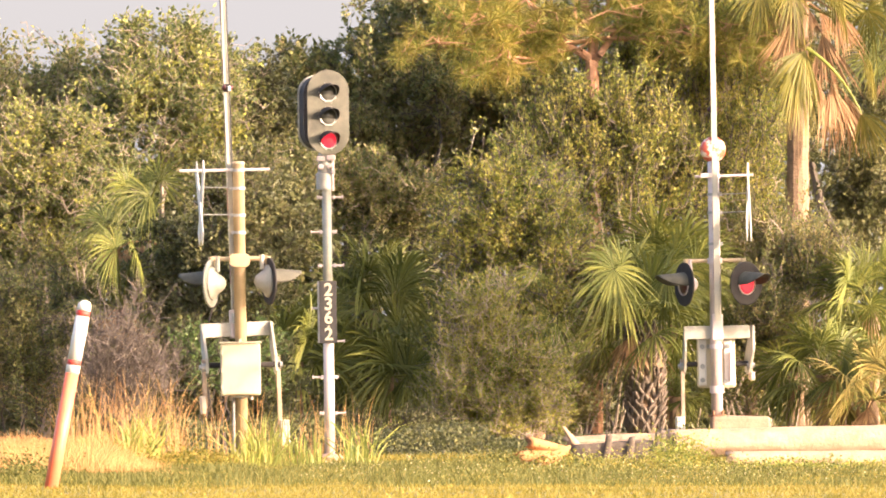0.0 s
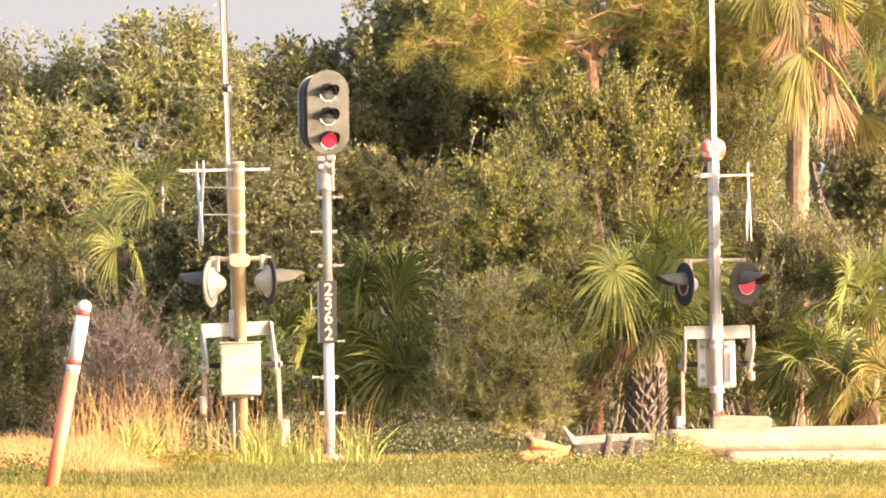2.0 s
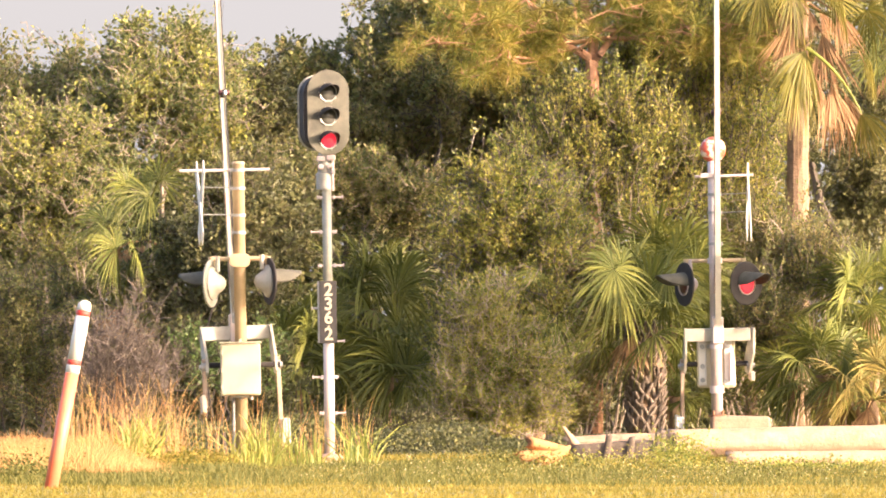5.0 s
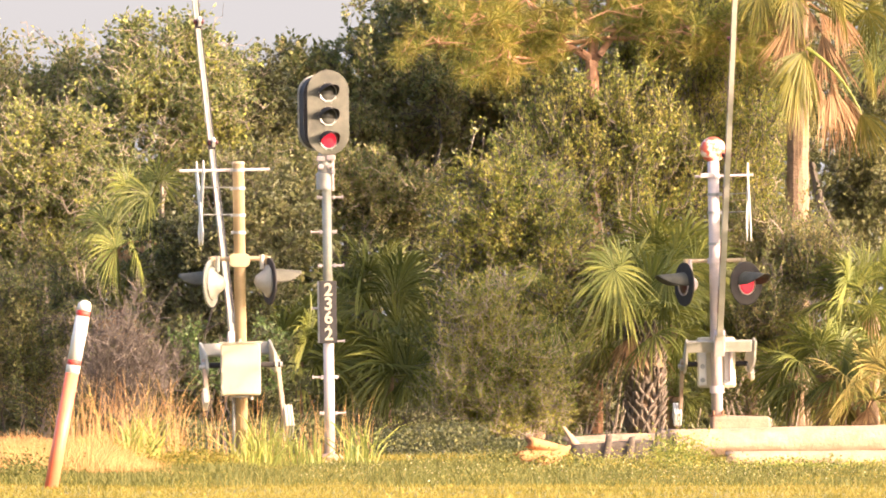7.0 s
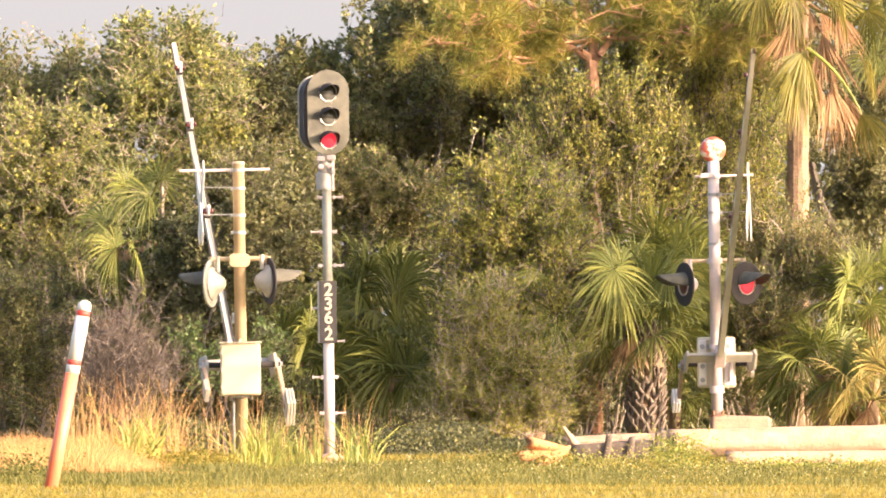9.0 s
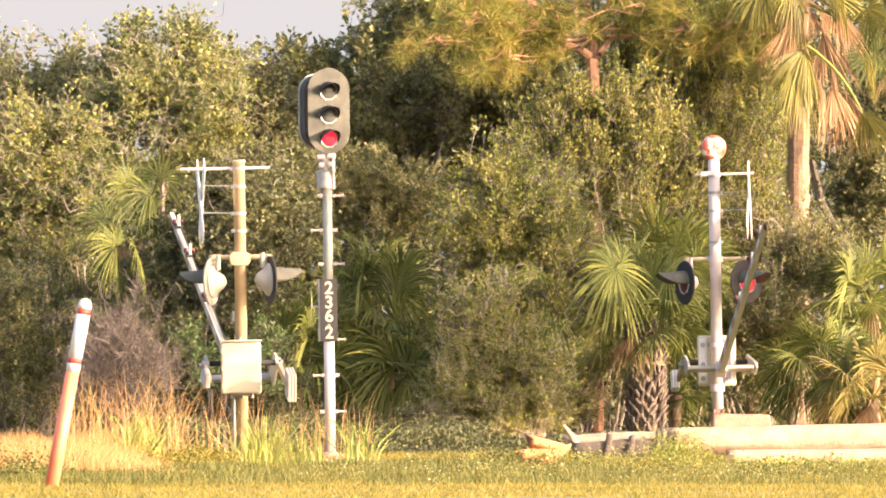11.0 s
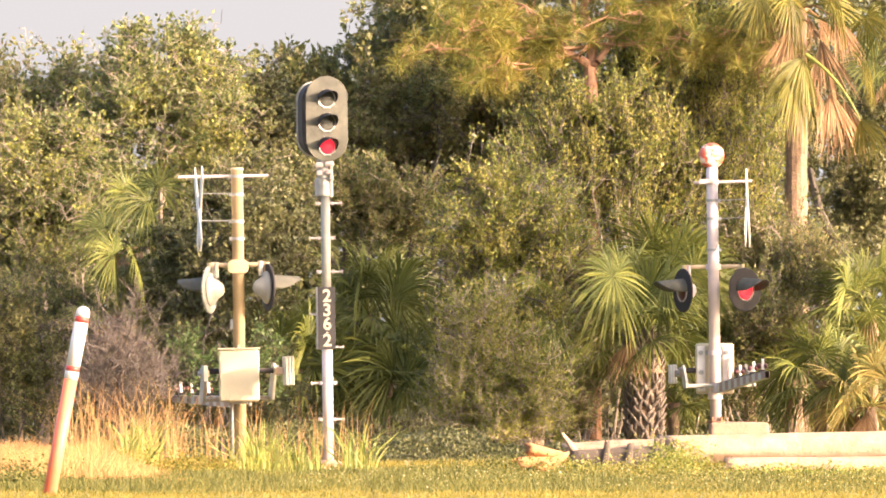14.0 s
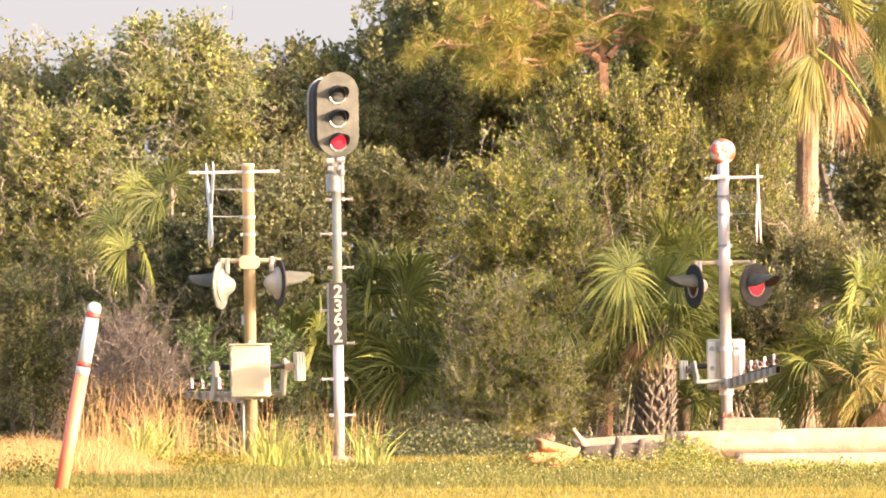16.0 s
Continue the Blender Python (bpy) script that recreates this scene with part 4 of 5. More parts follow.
# ------------------------------------------------------------------ trees, back to front
def woods():
    global rng
    # far wood closing the view; its dark leaf colour stands for shade
    rng = np.random.default_rng(11)
    def wall(label, y, cols, n, size, mat):
        at = []
        for x0, x1, top in cols:
            m = int(n * (x1 - x0))
            z = rng.uniform(0, 1, m) ** 0.9 * top
            p = np.stack([rng.uniform(x0, x1, m), y + rng.normal(size=m) * 1.4, z], axis=1)
            p[:, 2] *= 1 + 0.13 * np.sin(p[:, 0] * 3.1 + 1) * (p[:, 2] / top)
            at.append(p)
        ob = leaves("woodland", np.concatenate(at), size, 0.7, mat, None)
        tagged(ob, label, "woodland", kind="stuff")
    wall("dense woodland of small leaves, coloured dark for shade, behind the trees", 166, [(-9, -5.4, 4.7), (-5.4, -2.6, 5.0), (-2.6, -1.6, 5.0), (-1.6, -0.3, 5.5), (-0.3, 0.9, 7.4), (0.9, 9, 9.4)], 8000, 0.12, L_SHADE)
    # both undergrowth bands carry their shade in the same dark leaf colour
    wall("low undergrowth below the trees with leaves coloured dark for shade", 150, [(-9, -4, 1.5), (-4, 1.0, 1.3), (1.0, 9, 1.6)], 3000, 0.09, L_SHADE)
    wall("knee-high undergrowth behind the grass with shade-darkened leaves", 133, [(-3.6, -1.5, 0.5), (-1.5, 0.6, 0.4), (0.6, 2.2, 0.24)], 2600, 0.05, L_SHADE)
    rng = np.random.default_rng(21)
    O, Wl, G, D = L_OAK, L_WILLOW, L_GREY, L_SHADE
    # broadleaf trees at the edge of the open sky
    grow("tree", "broadleaf tree with grey-green sunlit leaves against the sky", -6.03, 148,
         [(-6.36, 148, 4.86, 0.75, 0.8, 0.54), (-5.61, 148, 5.24, 0.58, 0.8, 0.50), (-5.08, 147, 4.97, 0.62, 0.8, 0.54), (-5.99, 147, 4.26, 0.91, 0.8, 0.66), (-7.03, 148, 5.20, 0.67, 0.8, 0.75), (-4.95, 147, 5.42, 0.26, 0.5, 0.26)],
         820, G, 0.078, 0.55, 2, 0.06, M_PALEBARK, M_PALEBARK, 0.25, gap=0.02, per=8, dead=90)
    grow("tree", "broadleaf tree with bright yellow top leaves", -3.97, 146,
         [(-3.73, 146, 5.52, 0.53, 0.7, 0.45), (-4.47, 146, 5.64, 0.30, 0.5, 0.39), (-3.24, 146, 5.31, 0.39, 0.7, 0.39), (-4.44, 145, 4.96, 0.69, 0.8, 0.65), (-3.54, 145, 4.72, 0.73, 0.8, 0.65), (-3.73, 146, 5.99, 0.21, 0.4, 0.21), (-4.51, 146, 6.05, 0.10, 0.3, 0.20)],
         860, O, 0.074, 0.5, 2, 0.06, M_PALEBARK, M_PALEBARK, 0.25, gap=0.0, per=8, dead=110)
    # this crown uses the shade-darkened leaves for the dark gap here
    grow("tree", "leafy broadleaf tree with thin greyish crown", -2.76, 147,
         [(-2.72, 147, 5.34, 0.37, 0.7, 0.30), (-2.93, 147, 4.76, 0.58, 0.7, 0.66), (-3.18, 147, 4.02, 0.74, 0.7, 0.66), (-2.45, 148, 4.45, 0.50, 0.7, 0.75), (-2.60, 147, 3.68, 0.66, 0.7, 0.66)],
         720, D, 0.075, 0.55, 2, 0.05, None, None, 0.2, gap=0.0, per=8, dead=30)
    grow("tree", "dark leafy tree with loose sprays of leaves against the sky", -1.56, 151,
         [(-1.65, 151, 5.27, 0.47, 0.7, 0.42), (-1.85, 150, 5.82, 0.35, 0.4, 0.19), (-2.14, 150, 5.41, 0.25, 0.4, 0.34), (-1.41, 151, 5.86, 0.22, 0.4, 0.27), (-0.67, 151, 6.12, 0.34, 0.6, 0.64), (-1.55, 150, 4.40, 0.76, 0.8, 0.93), (-1.81, 150, 6.17, 0.06, 0.15, 0.07)],
         760, G, 0.09, 0.55, 1, 0.09, gap=0.04, per=7)
    # tall trees across the shaded middle
    grow("tree", "tall dark tree in the shaded middle of the wood", -0.03, 149.6,
         [(-0.37, 149.6, 5.57, 0.84, 0.6, 0.93), (0.39, 149.6, 4.65, 0.93, 0.6, 0.93), (-0.71, 149.6, 4.22, 0.76, 0.6, 0.84), (0.89, 149.6, 6.08, 0.93, 0.6, 0.67), (-0.12, 149.6, 6.50, 0.84, 0.6, 0.42), (1.14, 149.6, 4.90, 0.59, 0.5, 0.76)],
         1150, G, 0.085, 0.55, 1, 0.10, None, M_GREYTWIG, gap=-0.04, per=8, dead=60)
    grow("tree", "half-shaded leafy tree with a few bright sprays", -0.79, 149,
         [(-1.12, 148.6, 4.54, 0.33, 0.4, 0.38), (-0.12, 148.6, 5.13, 0.50, 0.4, 0.42)],
         200, G, 0.07, 0.55, 1, 0.05, gap=0.0, per=8, dead=30)
    # slender trees with many thin upright stems
    grow("tree", "slender willowy tree with many thin pale upright stems", 2.78, 147,
         [(1.99, 147, 4.43, 0.62, 0.8, 0.66), (2.78, 147, 4.92, 0.91, 0.8, 0.91), (3.69, 147, 5.09, 0.74, 0.8, 1.07), (4.43, 147, 4.84, 0.50, 0.8, 1.07), (2.43, 146, 3.59, 0.90, 0.7, 0.74), (3.58, 146, 3.67, 1.07, 0.7, 0.90), (4.47, 147, 3.35, 0.41, 0.7, 0.83), (4.18, 147, 5.92, 0.58, 0.7, 0.58), (3.03, 147, 5.67, 0.41, 0.5, 0.41), (3.64, 146.6, 5.91, 0.54, 0.5, 0.49)],
         2600, Wl, 0.06, 0.45, 30, 0.018, M_PALEBARK, M_BARK, 2.2, 1.2, -0.08, 4, 8, 0.34, 40, 3.0)
    grow("tree", "thin-stemmed sapling grove before the pine trunk", 2.16, 144.5,
         [(2.24, 144.5, 4.61, 0.69, 0.4, 0.54), (1.76, 144.5, 4.30, 0.65, 0.4, 0.65), (2.81, 144.5, 4.30, 0.65, 0.4, 0.73)],
         480, Wl, 0.06, 0.45, 10, 0.016, M_PALEBARK, M_BARK, 0.8, 1.3, -0.1, 4, 8, 0.34, 20, 3.0)
    grow("shrub", "tall thin-leaved shrub with pale bare twigs", 0.68, 140.6,
         [(0.68, 140.6, 3.60, 0.47, 0.5, 0.55), (0.36, 140.6, 2.89, 0.40, 0.5, 0.63), (1.08, 140.6, 2.89, 0.59, 0.5, 0.71), (0.52, 140.4, 1.86, 0.55, 0.5, 0.71), (1.23, 140.6, 1.86, 0.43, 0.5, 0.71), (1.59, 140.6, 3.12, 0.36, 0.5, 0.55)],
         1050, Wl, 0.058, 0.45, 9, 0.02, M_PALEBARK, M_GREYTWIG, 0.5, 0.6, -0.1, 4, 9, 0.28, 130, 1.6)
    grow("shrub", "dense olive shrub reaching down to the grass", 0.75, 138.6,
         [(0.59, 138.6, 1.47, 0.55, 0.5, 0.62), (1.14, 138.6, 0.84, 0.47, 0.5, 0.62), (0.36, 138.6, 0.76, 0.47, 0.5, 0.55), (0.75, 138.6, 0.37, 0.62, 0.5, 0.39)],
         900, Wl, 0.052, 0.45, 9, 0.014, M_PALEBARK, M_PALEBARK, 0.45, 0.5, -0.08, 4, 9, 0.26, 120, 1.6)
    # the left thicket
    grow("shrub", "tangled sunlit thicket with pale crooked twigs", -5.70, 142,
         [(-5.78, 142, 4.26, 0.72, 0.6, 0.56), (-5.94, 142, 3.46, 0.72, 0.6, 0.64), (-5.14, 142, 3.94, 0.64, 0.6, 0.56), (-5.38, 142, 2.98, 0.64, 0.6, 0.64), (-6.58, 142, 3.70, 0.64, 0.6, 0.96), (-6.02, 142, 2.66, 0.56, 0.5, 0.48)],
         980, O, 0.066, 0.55, 6, 0.03, M_PALEBARK, M_PALEBARK, 0.6, 0.3, -0.04, 4, 8, 0.26, 170)
    grow("shrub", "low dark green shrub in the shade", -5.66, 139,
         [(-5.82, 139, 1.86, 0.63, 0.5, 0.63), (-5.23, 140, 2.02, 0.55, 0.5, 0.63), (-5.97, 139, 1.15, 0.63, 0.5, 0.55), (-5.35, 139, 1.07, 0.55, 0.5, 0.47), (-6.52, 139, 1.54, 0.63, 0.5, 0.86)],
         620, G, 0.05, 0.5, 5, 0.018, None, None, 0.5, 0.3, -0.12, 4, 10, 0.24, 50)
    grow("shrub", "bare brown twiggy bush beside the dry grass", -4.26, 133,
         [(-4.26, 133, 1.55, 0.45, 0.4, 0.52), (-3.92, 133, 1.10, 0.37, 0.4, 0.45), (-4.59, 133, 1.18, 0.37, 0.4, 0.41), (-4.22, 133, 0.88, 0.60, 0.4, 0.30)],
         420, L_BROWN, 0.045, 0.12, 14, 0.007, M_GREYTWIG, M_GREYTWIG, 0.35, 0.7, -0.3, 4, 3, 0.28, 120)
    # shade behind the mast is put into this shrub's leaf colour
    grow("shrub", "shrub behind the cream mast with leaves coloured dark for shade", -3.04, 137,
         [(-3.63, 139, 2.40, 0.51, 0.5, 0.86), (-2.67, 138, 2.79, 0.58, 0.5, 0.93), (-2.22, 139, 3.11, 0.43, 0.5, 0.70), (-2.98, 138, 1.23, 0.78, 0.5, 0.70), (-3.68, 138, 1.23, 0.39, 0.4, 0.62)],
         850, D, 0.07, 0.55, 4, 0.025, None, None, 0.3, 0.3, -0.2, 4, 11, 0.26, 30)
    grow("shrub", "small fresh green sapling behind the mechanism case", -3.01, 131,
         [(-3.20, 131, 1.48, 0.25, 0.2, 0.22), (-2.31, 131, 1.26, 0.19, 0.2, 0.44), (-3.01, 131, 1.11, 0.19, 0.2, 0.22)],
         60, L_FRESH, 0.06, 0.5, 2, 0.008, None, None, 0.1, 0.4, -0.4, 3, 8, 0.16, 4)
    grow("shrub", "grey-green shrub beside the signal pole", -1.31, 142,
         [(-1.13, 144, 3.64, 0.49, 0.5, 0.40), (-1.90, 144, 3.64, 0.53, 0.5, 0.49), (-0.52, 144, 3.48, 0.45, 0.5, 0.36), (-2.22, 144, 3.08, 0.36, 0.4, 0.32)],
         620, G, 0.065, 0.5, 4, 0.02, None, M_PALEBARK, 0.3, 0.4, -0.1, 4, 11, 0.25, 50)
    # leaf colour darkened for the shade under the palms
    grow("shrub", "undergrowth below the palms with leaves coloured dark for shade", -1.12, 138,
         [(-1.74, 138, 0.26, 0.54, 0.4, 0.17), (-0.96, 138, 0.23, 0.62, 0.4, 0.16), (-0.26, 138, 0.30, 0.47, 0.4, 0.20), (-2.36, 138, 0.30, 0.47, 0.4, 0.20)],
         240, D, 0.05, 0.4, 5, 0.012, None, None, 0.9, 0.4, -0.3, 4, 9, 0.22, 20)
    grow("shrub", "leafy shrub below the willowy tree", 1.75, 144,
         [(1.83, 144, 2.59, 0.61, 0.5, 0.57), (1.57, 142, 1.22, 0.40, 0.4, 0.72), (2.15, 144, 1.62, 0.49, 0.5, 0.73), (4.45, 145, 2.60, 0.65, 0.5, 0.65), (1.81, 142, 0.58, 0.32, 0.3, 0.40)],
         800, G, 0.06, 0.45, 6, 0.018, M_PALEBARK, M_PALEBARK, 0.6, 0.5, -0.15, 4, 11, 0.25, 60)
    # right side
    grow("shrub", "half-shaded leafy shrub among the palms", 5.31, 144,
         [(5.39, 144, 2.51, 0.49, 0.5, 0.36), (4.86, 145, 2.43, 0.49, 0.5, 0.73), (4.55, 143, 1.46, 0.40, 0.4, 0.80)],
         760, G, 0.06, 0.45, 7, 0.02, M_PALEBARK, M_GREYTWIG, 0.5, 0.8, -0.1, 4, 9, 0.28, 50, 2.0)
    # dark leaf colour stands for the shade behind the palm
    grow("tree", "tree behind the tall palm with leaves coloured dark for shade", 6.50, 157,
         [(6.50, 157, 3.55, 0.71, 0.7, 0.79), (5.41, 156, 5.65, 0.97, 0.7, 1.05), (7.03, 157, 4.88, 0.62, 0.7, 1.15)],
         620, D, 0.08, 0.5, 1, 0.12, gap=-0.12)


woods()


def shade_trees():
    """Unseen trees added beside the field, to the right of the view, whose crowns keep the low sun off the signal pole
    and the palms behind it.
    """
    global rng
    rng = np.random.default_rng(77)
    def crown(name, label, x, y, blobs, tips):
        grow(name, label, x, y, blobs, tips, L_OAK, 0.12, 0.7, 2, 0.07, spread=0.1, gap=-0.5, sprays=4, per=7)
    crown("tree", "unseen tree with a small dense crown, added to shade the signal pole", 9.3, 118.8, [(9.3, 118.8, 5.75, 0.75, 0.6, 0.85)], 260)
    crown("tree", "unseen leafy tree added to shade the palms", 9.5, 137.2, [(9.5, 137.2, 5.6, 1.0, 0.8, 1.5), (8.2, 139.0, 5.0, 0.9, 0.8, 1.2), (8.0, 135.8, 3.38, 0.75, 0.55, 0.42)], 620)
    crown("shrub", "unseen low spreading bush added to shade the undergrowth", 8.7, 127.7, [(8.7, 127.7, 3.1, 1.2, 1.1, 0.8)], 380)
    crown("tree", "unseen bushy tree added to shade the shrubs behind the cream mast", 8.4, 130.6, [(8.4, 130.6, 4.6, 1.0, 0.9, 1.25), (8.6, 132.6, 4.5, 1.0, 0.8, 1.2), (9.0, 133.6, 3.6, 0.6, 0.5, 0.75)], 720)


shade_trees()


# ------------------------------------------------------------------ pine
def pine():
    global rng
    rng = np.random.default_rng(33)
    x, y = 2.16, 145.8
    g = ground_z(x, y)
    t = thing("pine", Matrix.Translation((x, y, g)), "tall pine with orange bark and yellow-green needle tufts", "tree", "trees and shrubs behind the crossing")
    base = np.array([x, y, g])
    segs, tufts = [], []
    fork = np.array([0, 0, 5.58 - g])
    segs += bent((0.05, 0, -0.2), fork, 0.12, 0.095, 6, 0.004)[0]
    goals = [((-0.95, -0.2, 0.55), 0.07), ((0.02, 0.1, 2.4), 0.085), ((0.75, -0.1, 0.75), 0.06), ((-1.5, 0.2, 1.2), 0.03), ((1.4, 0.2, 1.1), 0.03), ((-0.5, 0.3, 1.6), 0.03), ((0.7, -0.3, 1.8), 0.03)]
    for gl, r in goals:
        s, pts = bent(fork + np.array([0, 0, 0.0 if r > 0.055 else 0.5]), fork + np.array(gl), r, r * 0.35, 5, 0.05)
        segs += s
        for p in pts[3:]:
            for k in range(5):
                e = p + rng.normal(size=3) * np.array([0.45, 0.35, 0.28])
                segs += bent(p, e, 0.014, 0.006, 3, 0.12)[0]
                tufts += [e, (p + e) / 2 + rng.normal(size=3) * 0.08]
    # a long low limb carrying tufts to the side
    for ex, ez in ((-2.7, 0.15), (-2.1, 0.6), (2.6, 0.35), (-1.9, -0.2), (2.9, 0.1), (2.0, 0.5)):
        s, pts = bent(fork + np.array([0, 0, 0.3]), fork + np.array([ex, -0.8, ez]), 0.024, 0.008, 9, 0.035)
        segs += s
        for p in pts[4:]:
            for k in range(5):
                e = p + rng.normal(size=3) * np.array([0.22, 0.25, 0.2])
                segs += bent(p, e, 0.01, 0.005, 2, 0.1)[0]
                tufts.append(e)
    tubes("trunk", segs, M_PINEBARK, t, "orange-brown flaking trunk and limbs", 9)
    tufts = np.array(tufts)
    n = 70
    d = unit(rng.normal(size=(len(tufts), n, 3)) + np.array([0, 0, 0.35]))
    ln = rng.uniform(0.16, 0.28, (len(tufts), n, 1))
    a = np.repeat(tufts[:, None], n, 1) + d * 0.02
    pts = np.stack([a, a + d * ln * 0.55, a + d * ln + np.array([0, 0, -0.03])], axis=2).reshape(-1, 3, 3)
    sd = unit(np.cross(d, rng.normal(size=d.shape))).reshape(-1, 1, 3)
    strips("needles", pts, sd * np.array([0.0035, 0.0035, 0.001])[None, :, None], L_PINE, t, "tufts of long yellow-green needles")


pine()

# ------------------------------------------------------------------ palms
palm("fan palm with broad sunlit fronds and a criss-cross trunk", 2.84, 141, 1.55, 0.24, 18, 0.8, 2, 0.62, True, 3,
     extra=[((2.39, 139.9, 2.50), (-0.35, -0.25, -0.9), 0.9, 1.35, 150), ((2.49, 140.2, 2.57), (-0.75, -0.3, 0.35), 0.75, 1.2), ((3.13, 140.5, 2.41), (0.5, -0.4, -0.75), 0.75, -1.2)])
palm("bushy fan palm with upright green fronds", 3.29, 144, 2.1, 0.06, 20, 0.9, 1, 0.6, False, 4,
     extra=[((2.70, 142.8, 2.58), (-0.3, -0.2, 0.9), 0.8, 1.3), ((3.26, 142.8, 2.66), (0.05, -0.2, 0.95), 0.8, 1.4), ((3.58, 142.8, 2.58), (0.35, -0.2, 0.9), 0.75, 1.4)])
palm("small fan palm at the foot of the bushy palms", 3.30, 142.6, 0.55, 0.08, 12, 0.6, 2, 0.4, False, 25)
palm("low fan palm with yellow-green fronds", 1.32, 141, 1.7, 0.12, 8, 0.5, 2, 0.4, False, 15,
     extra=[((1.35, 140.3, 2.49), (-0.8, -0.25, -0.5), 0.55, 1.3), ((1.51, 140.3, 1.86), (-0.6, -0.25, -0.7), 0.6, 1.3)])
palm("fan palm with drooping sunlit fronds in the undergrowth", 6.12, 143, 1.75, 0.1, 16, 0.8, 3, 0.6, False, 5,
     extra=[((5.72, 142, 2.34), (-0.2, -0.3, 0.9), 0.75, 1.3), ((6.04, 142, 2.02), (0.3, -0.3, -0.8), 0.8, 1.3)])
palm("low fan palm with dry drooping fronds", 5.32, 141, 0.85, 0.1, 15, 0.72, 5, 0.5, False, 6, dead_r=0.75)
palm("low fan palm with half-dry upright fronds", 6.01, 140.5, 0.5, 0.08, 14, 0.75, 4, 0.5, False, 31, dead_r=0.8, live=L_DRYPALM)
palm("fan palm with shaded green fronds", 4.42, 144, 1.5, 0.09, 16, 0.8, 2, 0.5, False, 16)
palm("fan palm with spiky sunlit fronds in the thicket", -4.21, 140, 2.85, 0.06, 7, 0.6, 5, 0.5, False, 7,
     extra=[((-4.37, 139, 3.62), (-0.55, -0.3, 0.75), 0.62, 1.2), ((-3.93, 139, 3.73), (0.35, -0.3, 0.9), 0.66, 1.3), ((-4.06, 139, 3.54), (-0.9, -0.3, 0.1), 0.7, 1.0)])
palm("fan palm with pale hanging fronds behind the marker post", -4.45, 139, 1.9, 0.06, 7, 0.58, 6, 0.45, False, 8,
     extra=[((-4.49, 138, 2.79), (-0.8, -0.3, 0.4), 0.6, 1.2), ((-4.22, 138, 2.75), (0.1, -0.4, -0.9), 0.66, 1.2)])
palm("dark green fan palm in deep shade", -1.03, 142.4, 1.9, 0.06, 12, 0.95, 0, 0.6, False, 9,
     extra=[((-1.15, 141.8, 2.34), (-0.1, -0.25, 0.95), 1.05, 1.3), ((-0.67, 141.8, 2.18), (0.5, -0.25, 0.8), 0.95, 1.3), ((-1.39, 141.8, 2.18), (-0.75, -0.25, 0.5), 0.9, 1.2)])
palm("low dark fan palm in deep shade", -0.75, 141.6, 0.95, 0.06, 12, 0.95, 0, 0.6, False, 10,
     extra=[((-0.67, 141, 1.14), (-0.5, -0.25, 0.8), 1.05, 1.25), ((-0.51, 141, 1.07), (0.4, -0.25, 0.85), 0.95, 1.3), ((-0.75, 141, 0.83), (-0.9, -0.25, -0.2), 0.95, 1.1)])
palm("low shaded fan palm behind the signal pole", -2.02, 141.5, 1.15, 0.06, 14, 0.9, 0, 0.55, False, 11,
     extra=[((-1.89, 140.9, 1.54), (-0.2, -0.25, 0.95), 0.95, 1.3), ((-2.01, 140.9, 1.22), (-0.8, -0.25, 0.2), 0.85, 1.1), ((-1.54, 140.9, 1.22), (0.5, -0.25, 0.7), 0.9, 1.3)])
palm("tall cabbage palm with a skirt of hanging orange dead fronds", 5.14, 145.5, 6.25, 0.165, 5, 0.75, 7, 0.6, False, 12, dead_r=1.05, live=L_GOLDPALM,
     extra=[((4.57, 144.8, 6.59), (-0.35, -0.3, -0.85), 0.62, 1.2), ((5.01, 144.7, 6.54), (-0.1, -0.35, -0.9), 0.62, 1.2), ((5.62, 144.7, 6.54), (0.2, -0.35, -0.9), 0.7, 1.2),
            ((6.12, 144.8, 6.26), (0.45, -0.3, -0.8), 0.65, 1.2), ((6.11, 144.7, 5.57), (0.15, -0.35, -0.9), 0.55, 1.2), ((5.07, 144.5, 5.52), (-0.05, -0.35, -0.93), 0.85, 0.9, 36),
            ((5.21, 144.5, 5.68), (-0.4, -0.35, -0.75), 0.7, 1.0, 45)],
     hanging=[((5.34, 144.7, 5.36), (0.08, -0.1, -1.0), 1.2), ((5.59, 144.8, 5.20), (0.15, -0.1, -1.0), 1.1), ((5.80, 144.9, 5.08), (0.12, -0.1, -1.0), 0.95), ((5.22, 144.7, 5.44), (-0.15, -0.1, -1.0), 1.0),
              ((5.47, 144.9, 5.94), (0.2, -0.1, -0.95), 1.1), ((5.67, 144.9, 6.26), (0.3, -0.1, -0.9), 0.9), ((5.02, 144.9, 6.10), (-0.3, -0.1, -0.9), 0.9)],
     arc=((5.23, 144.4, 5.72), (5.69, 144.3, 5.35), (6.01, 144.3, 4.78)))
palm("tall palm with a full crown of drooping fronds", 7.32, 152, 5.6, 0.15, 11, 0.75, 6, 0.8, False, 13, dead_r=1.0)


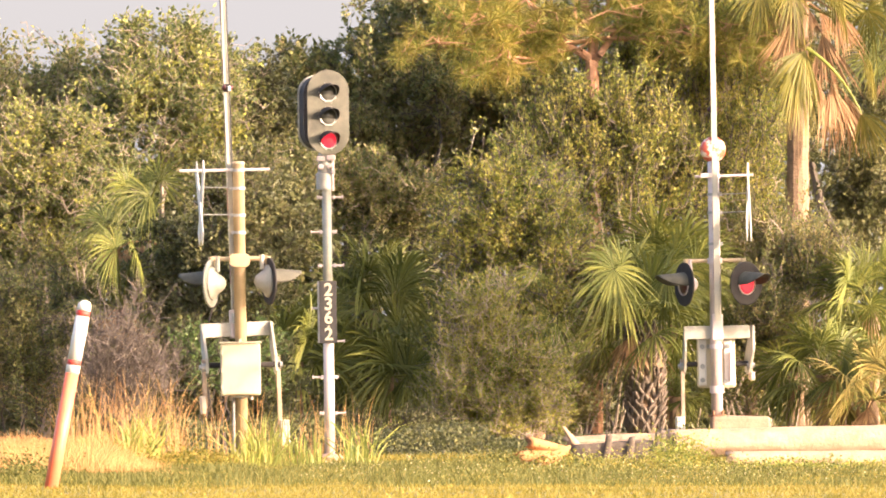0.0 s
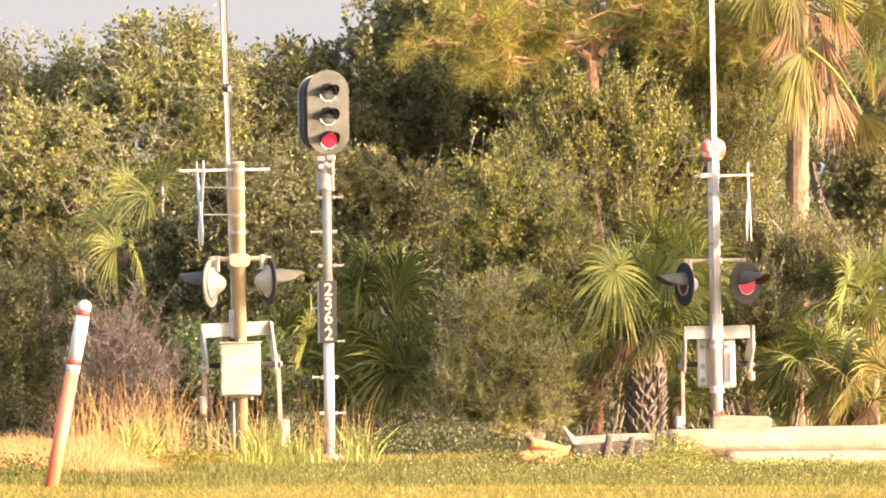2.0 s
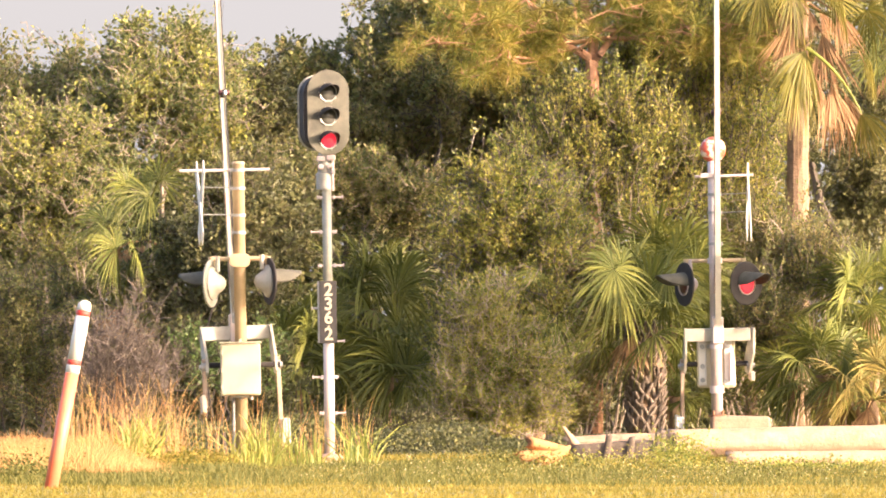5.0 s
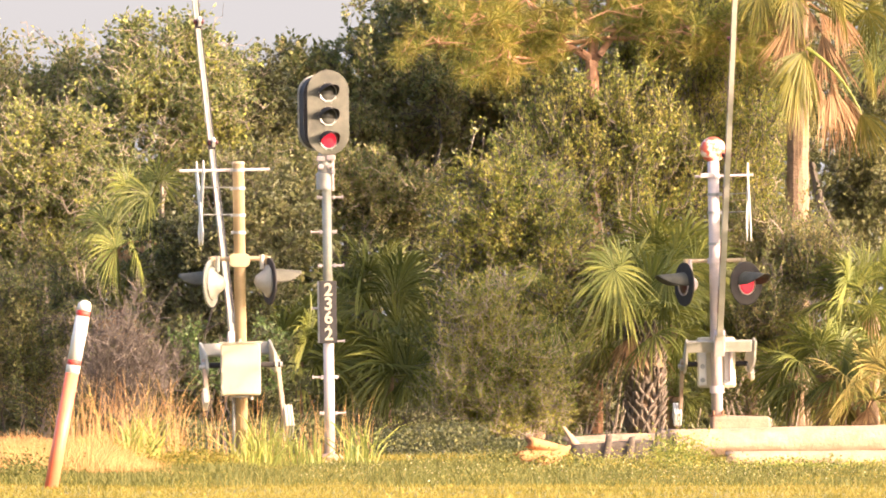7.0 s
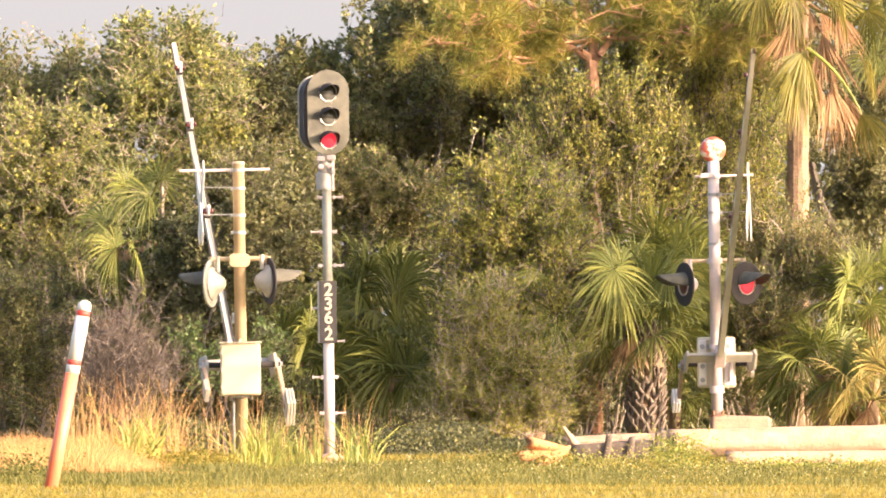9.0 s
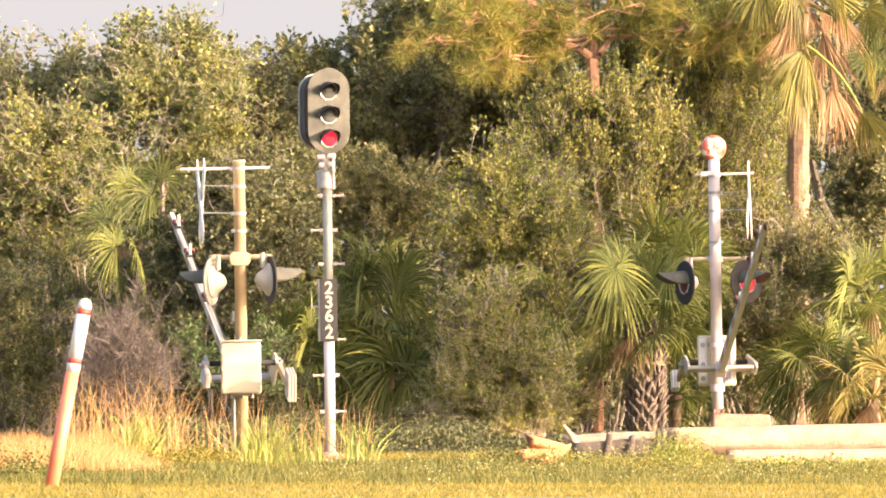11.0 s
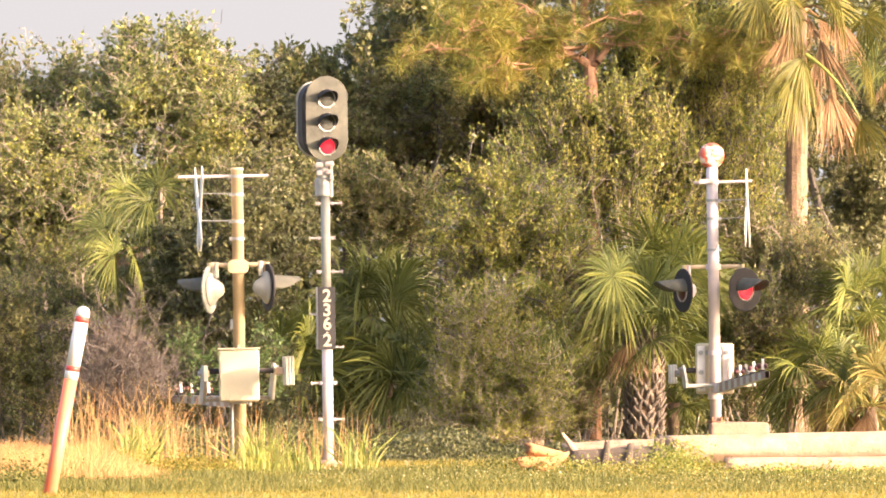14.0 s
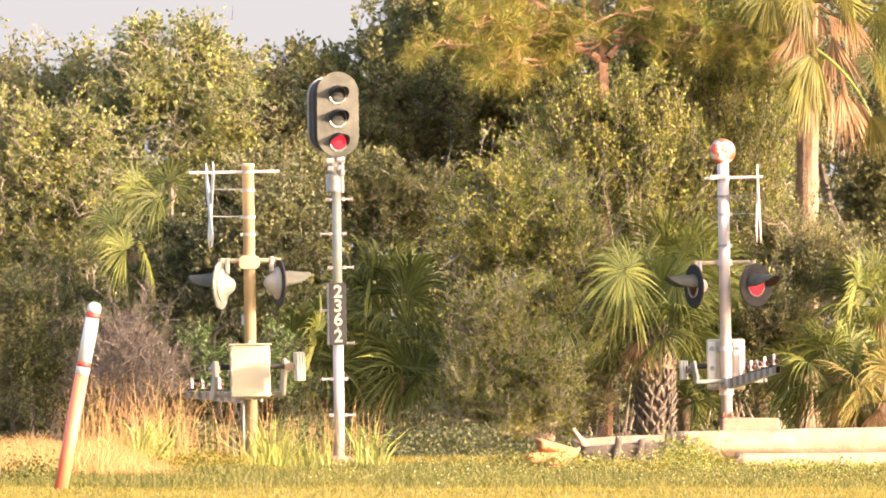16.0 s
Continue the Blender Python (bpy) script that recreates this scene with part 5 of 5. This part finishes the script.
# ------------------------------------------------------------------ grass and weeds
def grasses():
    global rng
    rng = np.random.default_rng(51)
    blades("short_grass", "short sunlit yellow-green grass", 0, 111, 95000, 6.4, 13.0, 0.075, 0.0038, L_GRASS, 0.5)
    blades("weedy_grass", "patch of taller green weeds and grass", 0.6, 115.5, 42000, 5.8, 8.5, 0.17, 0.0045, L_WEED, 0.5,
           z_fn=lambda a, b: (0.75 if a < 2.2 else 0.6) + 0.6 * noise.noise(Vector((a * 1.3, b * 0.5, 3))) )
    blades("rough_grass", "rough green grass in front of the wood", 0.0, 126, 12000, 6.6, 2.5, 0.16, 0.005, L_GRASS, 0.5)
    # dry tall grass: higher to the left
    blades("dry_grass", "tall dry orange grass", -4.9, 121.5, 34000, 1.95, 6.5, 0.52, 0.003, L_DRY, 0.5,
           z_fn=lambda a, b: max(0.2, min(1.0, (-3.0 - a) / 1.1)) * (0.75 + 0.5 * noise.noise(Vector((a * 1.6, b * 0.6, 7)))))
    blades("dry_grass_stalks", "thin tall dry grass stalks", -4.0, 124, 300, 0.75, 2.0, 1.3, 0.003, L_DRY, 0.5, 0.4)
    blades("dry_grass_stalks", "sparse dry stalks round the masts", -2.2, 124.5, 120, 1.3, 2.0, 1.0, 0.0035, L_DRY, 0.3, 0.3)
    for x, n, h in ((-2.15, 170, 0.75), (-1.67, 90, 0.6), (-0.99, 110, 0.72), (-3.64, 170, 0.8), (-3.94, 130, 0.62), (-2.45, 60, 0.6)):
        blades("reed_clump", "clump of long arching yellow-green grass leaves", x, 121.5, int(n * 0.4), 0.22, 0.5, h * 1.12, 0.0095, L_REED, 0.62, 0.75, kind="stuff")
    # weeds before the logs, with small pale flowers
    for x, y, w, h, n, mat in ((2.85, 122.3, 0.34, 0.18, 2200, L_WILLOW), (1.89, 122.4, 0.6, 0.08, 900, L_WILLOW), (4.26, 119, 1.1, 0.06, 2600, L_WILLOW), (-4.69, 112, 0.35, 0.13, 1500, L_WEED),
                               (0.80, 123, 0.8, 0.10, 1100, L_WEED), (3.6, 114, 2.0, 0.07, 2400, L_WEED), (0.9, 115, 1.6, 0.07, 2000, L_WEED), (2.4, 118, 1.4, 0.08, 1500, L_GRASS), (-3.09, 121, 0.6, 0.12, 2000, L_GRASS)):
        at = np.stack([x + rng.normal(size=n) * w * 0.6, y + rng.normal(size=n) * (0.6 if w < 1.15 else 2.4), np.abs(rng.normal(size=n)) * h + 0.01], axis=1)
        ob = leaves("weeds", at, 0.045 if w < 1.15 else 0.032, 0.5, mat, None)
        tagged(ob, "low leafy weeds among the grass", "weeds", kind="stuff")
    n = 750
    at = np.stack([rng.uniform(-1.5, 5.6, n), rng.uniform(106, 123, n), rng.uniform(0.05, 0.2, n)], axis=1)
    at = np.concatenate([at, np.array([-0.41, 123.0, 0.10]) + rng.normal(size=(26, 3)) * 0.022])
    tagged(leaves("flowers", at, 0.019, 0.9, L_FLOWER, None), "tiny pale wild flowers in the grass", "flowers", kind="stuff")


grasses()


# ------------------------------------------------------------------ what moves
GATE_TIMES = [(0.0, 0.0), (4.3, 0.0), (4.8, 4.0), (5.3, 11.5), (6.3, 24.5), (7.0, 32.0), (8.0, 41.7), (9.0, 51.8), (9.2, 53.8), (10.3, 65.0), (11.3, 74.2),
              (11.5, 76.0), (12.0, 80.3), (12.5, 84.0), (13.0, 87.2), (13.4, 89.4), (13.7, 90.2), (14.0, 90.0), (14.4, 90.0), (16.0, 90.0)]

FAR_TIMES = [(0.0, 0.0), (4.3, 0.0), (4.8, 5.0), (5.3, 13.0), (6.3, 27.0), (7.0, 34.0), (8.0, 43.4), (9.0, 53.4), (9.2, 55.3), (10.3, 66.6), (11.3, 75.6),
             (11.5, 76.3), (12.0, 78.3), (12.5, 82.0), (13.0, 84.8), (13.5, 86.8), (13.9, 88.2), (14.3, 88.1), (16.0, 88.1)]


def motions():
    near = pose(-2.55, 126.78, 1.215, 0, -2.3, 8.1)
    far = pose(3.76, 138.2, 1.175, 0, -1.0, 3.8)
    walk(gate_near, [(t, near @ pose(0, 0, 0, -a)) for t, a in GATE_TIMES])
    walk(gate_far, [(t, far @ pose(0, 0, 0, a)) for t, a in FAR_TIMES])


motions()
